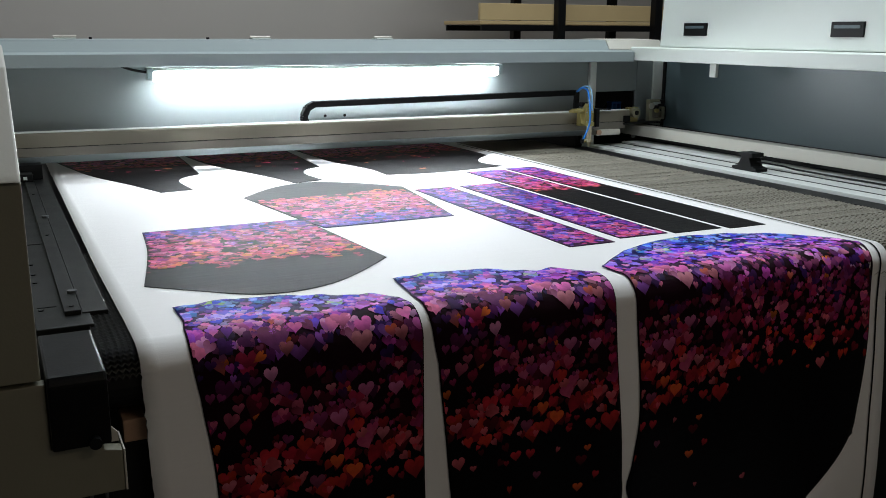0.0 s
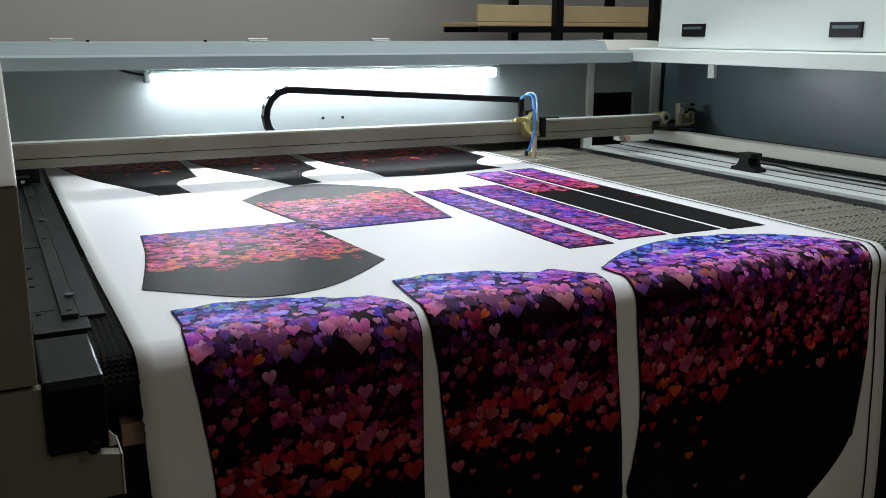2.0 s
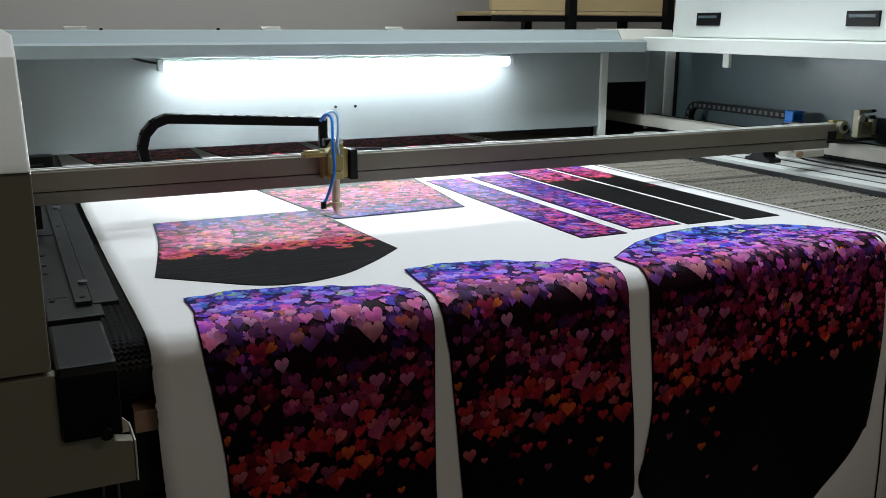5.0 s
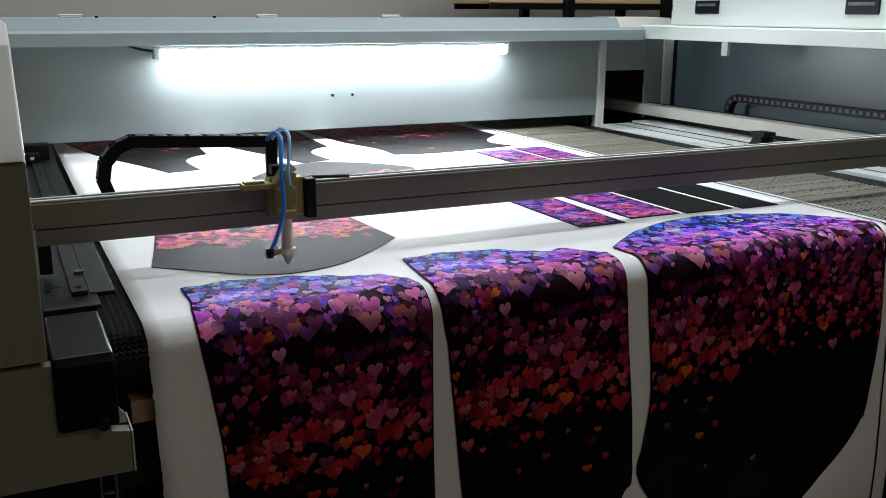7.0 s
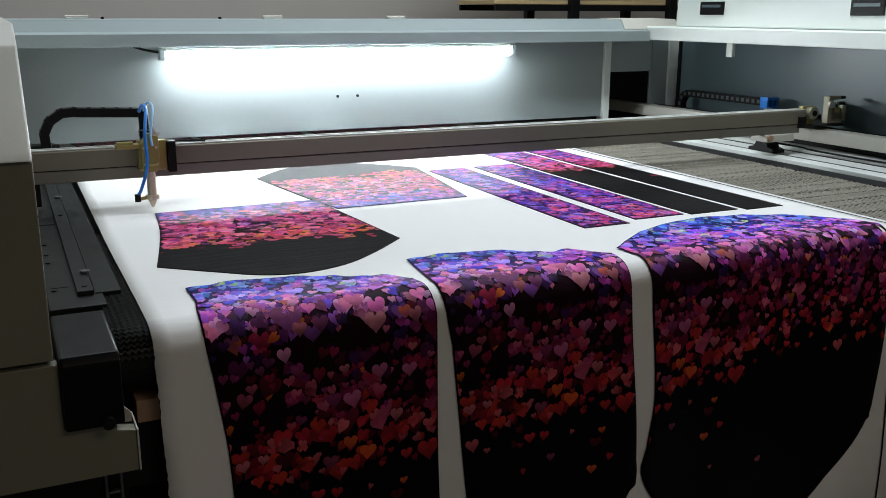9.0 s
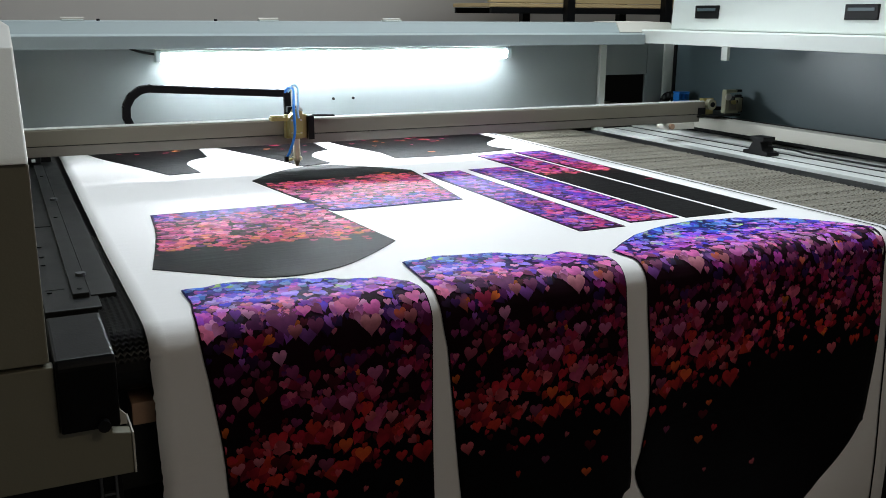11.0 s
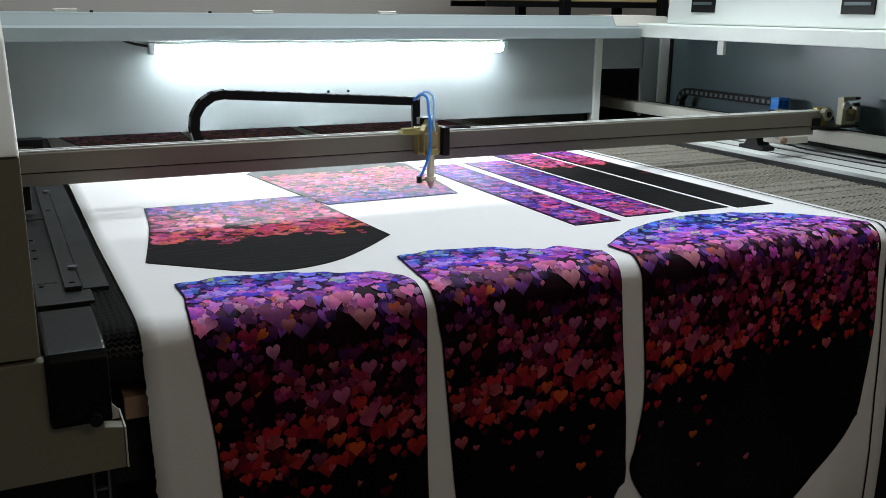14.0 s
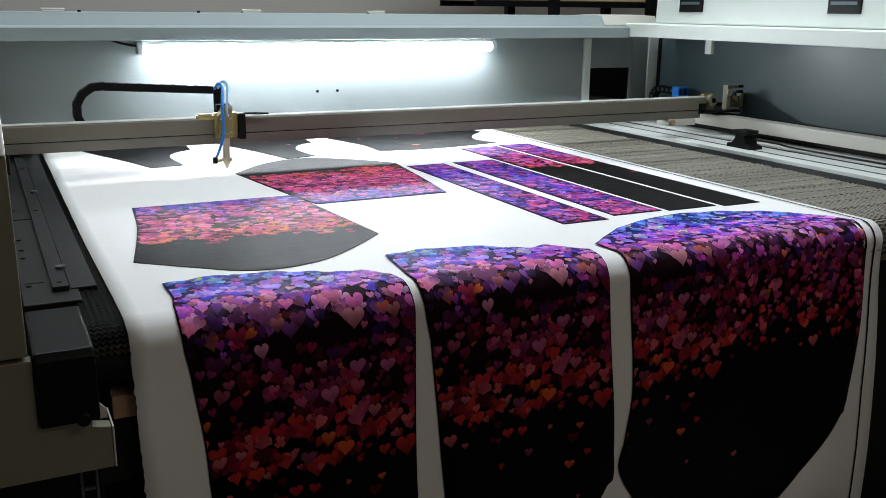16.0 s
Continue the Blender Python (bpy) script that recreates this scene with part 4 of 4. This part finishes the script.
def laser_head():
    h = part("head_carriage", box(-0.018, 0.042, 0.034, 0.0595, 1.04, 1.106, 0.002), BRASS, gantry, "yellow zinc laser head carriage")
    part("head_plate", prism([(-0.016, 1.048), (-0.016, 1.10), (0.0, 1.125), (0.022, 1.118), (0.022, 1.048)], 0.005, 0.033, "y", 0.002), BRASS, h)
    part("mirror_arm", box(-0.066, -0.0165, 0.012, 0.040, 1.092, 1.102, 0.002), BRASS, h, "pale brass side arm")
    part("arm_cap", box(-0.064, -0.03, 0.014, 0.03, 1.1025, 1.107, 0.001), BRASS, h)
    tube = bmesh.new()
    rod((0, 0, 0.992), (0, 0, 1.056), 0.0095, 18, bm=tube)
    rod((0, 0, 0.984), (0, 0, 0.993), 0.0145, 18, bm=tube)
    rod((0, 0, 0.966), (0, 0, 0.985), 0.003, 16, 0.011, bm=tube)
    part("nozzle", tube, NOZZLE, h, "pale metal nozzle with a conical tip", False)
    part("belt_clamp", box(0.043, 0.060, 0.02, 0.0595, 1.036, 1.104, 0.002), BLACK, h, "black belt clamp")
    part("chain_post", box(-0.004, 0.016, 0.094, 0.106, 1.06, 1.168, 0.002), BLACK, h)
    part("air_hose", hose([(-0.004, 0.085, 1.165), (0.0, 0.06, 1.180), (0.003, 0.026, 1.175), (-0.004, 0.002, 1.145), (-0.008, -0.01, 1.12), (-0.008, -0.014, 1.06), (-0.022, -0.008, 1.01), (-0.030, -0.004, 0.994)], 0.0036), BLUE, h, "bright blue air hose", True)
    part("coolant_hose", hose([(0.006, 0.088, 1.166), (0.012, 0.06, 1.186), (0.016, 0.024, 1.180), (0.010, 0.004, 1.150), (0.004, -0.006, 1.122), (0.006, -0.008, 1.10)], 0.003), PALEB, h, "pale blue coolant hose", True)
    part("hose_fitting", rod((-0.031, -0.003, 0.996), (-0.031, -0.003, 0.980), 0.0065, 12), BLACK, h)
    part("hose_elbow", rod((-0.031, -0.003, 0.985), (-0.012, 0, 0.987), 0.004, 10), BRASS, h)
    for z, x in ((1.058, -0.010), (1.058, 0.016), (1.094, -0.010), (1.094, 0.016)):
        part("screw", rod((x, 0.005, z), (x, 0.002, z), 0.0028, 8), ALU, h)
    part("lens_clamp", box(-0.013, 0.015, -0.011, 0.006, 1.044, 1.058, 0.002), BRASS, h)
    part("mirror_cap", rod((0.008, 0.02, 1.116), (0.02, 0.02, 1.128), 0.009, 14), ALU, h)
    part("motor_stub", box(-0.012, 0.02, 0.034, 0.056, 1.112, 1.128, 0.002), BLACK, h)
    part("oil_tube", hose([(0.05, 0.06, 1.1), (0.08, 0.055, 1.1), (0.13, 0.05, 1.098)], 0.003), BLACK, h)
    return h


head = laser_head()


def link_mesh(w, hgt, pitch):
    bm = bmesh.new()
    for sy in (-1, 1):
        box(-pitch * 0.56, pitch * 0.56, sy * w / 2 - 0.0015, sy * w / 2 + 0.0015, -hgt / 2, hgt / 2, 0.0012, bm=bm)
    box(-pitch * 0.34, pitch * 0.34, -w / 2, w / 2, hgt * 0.36, hgt * 0.5, 0.0008, bm=bm)
    box(-pitch * 0.34, pitch * 0.34, -w / 2, w / 2, -hgt * 0.5, -hgt * 0.36, 0.0008, bm=bm)
    box(-pitch * 0.5, pitch * 0.5, -w / 2 + 0.002, w / 2 - 0.002, -hgt * 0.3, hgt * 0.3, 0.0008, bm=bm)
    return bm


def chain(count, w, hgt, pitch, name, turned):
    links = []
    bm = link_mesh(w, hgt, pitch)
    if turned:
        marked = len(bm.faces)
        for sy in (-1, 1):
            box(-pitch * 0.26, pitch * 0.26, sy * w / 2 - 0.0025, sy * w / 2 + 0.0025, -hgt * 0.24, hgt * 0.24, 0.0006, bm=bm)
        bm.faces.ensure_lookup_table()
        for f in bm.faces[marked:]:
            f.material_index = 1
    first = part(name, bm, BLACK, gantry)
    first.data.materials.append(CHAINP)
    links.append(first)
    for _ in range(count - 1):
        o = new(name, first.data)
        o.parent = gantry
        links.append(o)
    return links


HEAD_LINKS = chain(46, 0.026, 0.020, 0.029, "head_chain_link", False)
SIDE_LINKS = chain(46, 0.022, 0.026, 0.026, "side_chain_link", True)


def loop_point(d, start, bend, top0, top1, low, r):
    """Place and slope along a cable chain, d metres from its moving end: out to the bend, round it, and back along the lower run."""
    run = math.hypot(start - bend, top1 - top0)
    if d < run:
        t = d / run
        sag = 0.006 * math.sin(math.pi * t)
        return start + (bend - start) * t, top0 + (top1 - top0) * t - sag * 0, math.atan2(top1 - top0, bend - start)
    d -= run
    if d < math.pi * r:
        a = d / r
        sgn = 1 if bend > start else -1
        return bend + sgn * math.sin(a) * r, low + r + math.cos(a) * r, math.atan2(-math.sin(a), sgn * math.cos(a))
    d -= math.pi * r
    sgn = -1 if bend > start else 1
    return bend + sgn * d, low, math.atan2(0, sgn)


def head_at(t):
    """The head's place between the rows, smoothly."""
    n = len(HEAD)
    for i in range(n - 1):
        a, c = HEAD[i], HEAD[i + 1]
        if t <= c[0] + 1e-6:
            p0, p3 = HEAD[max(i - 1, 0)], HEAD[min(i + 2, n - 1)]
            u, w = (t - a[0]) / (c[0] - a[0]), c[0] - a[0]
            out = []
            for j in (1, 2):
                m0 = (c[j] - p0[j]) / max(c[0] - p0[0], 1e-6) * w
                m1 = (p3[j] - a[j]) / max(p3[0] - a[0], 1e-6) * w
                if a[0] < 1.0:
                    m0 = m1 = 0
                out.append((2 * u ** 3 - 3 * u * u + 1) * a[j] + (u ** 3 - 2 * u * u + u) * m0 + (3 * u * u - 2 * u ** 3) * c[j] + (u ** 3 - u * u) * m1)
            return (t, *out)
    return HEAD[-1]


def motions():
    steps = [head_at(k * 0.2) for k in range(81)]
    walk(gantry, [(t, pose(0, y + GY, 0)) for t, x, y in steps])
    walk(head, [(t, pose(x, -GY, 0)) for t, x, y in steps])
    for i, o in enumerate(HEAD_LINKS):
        rows = []
        for t, x, y in steps:
            r = 0.053 + 0.016 * min(1.0, x / 0.9) + 0.010 * max(0.0, min(1.0, (x - 0.9) / 0.5)) - 0.034 * max(0.0, min(1.0, (x - 1.66) / 0.20))
            low = 1.056
            bend = 0.31 + 0.5 * (x - 0.9) + r
            px, pz, a = loop_point(i * 0.029 + 0.003, x, bend, 1.160, low + 2 * r, low, r)
            rows.append((t, pose(px, 0.052, pz, 0, -math.degrees(a), 0)))
        walk(o, rows)
    for i, o in enumerate(SIDE_LINKS):
        rows = []
        for t, x, y in steps:
            g = y + GY
            r, low = 0.048, 0.985
            bend = 1.29 + 0.5 * (g - 0.226) - g - r
            bend = max(min(bend, 1.63 - r - g), min(bend, 0.37))
            py, pz, a = loop_point(i * 0.026 + 0.01, 0.315, bend, low + 2 * r, low + 2 * r, low, r)
            rows.append((t, Matrix.Translation((2.245, py, pz)) @ pose(0, 0, 0, 0, 0, 90) @ pose(0, 0, 0, 0, -math.degrees(a), 0)))
        walk(o, rows)


motions()
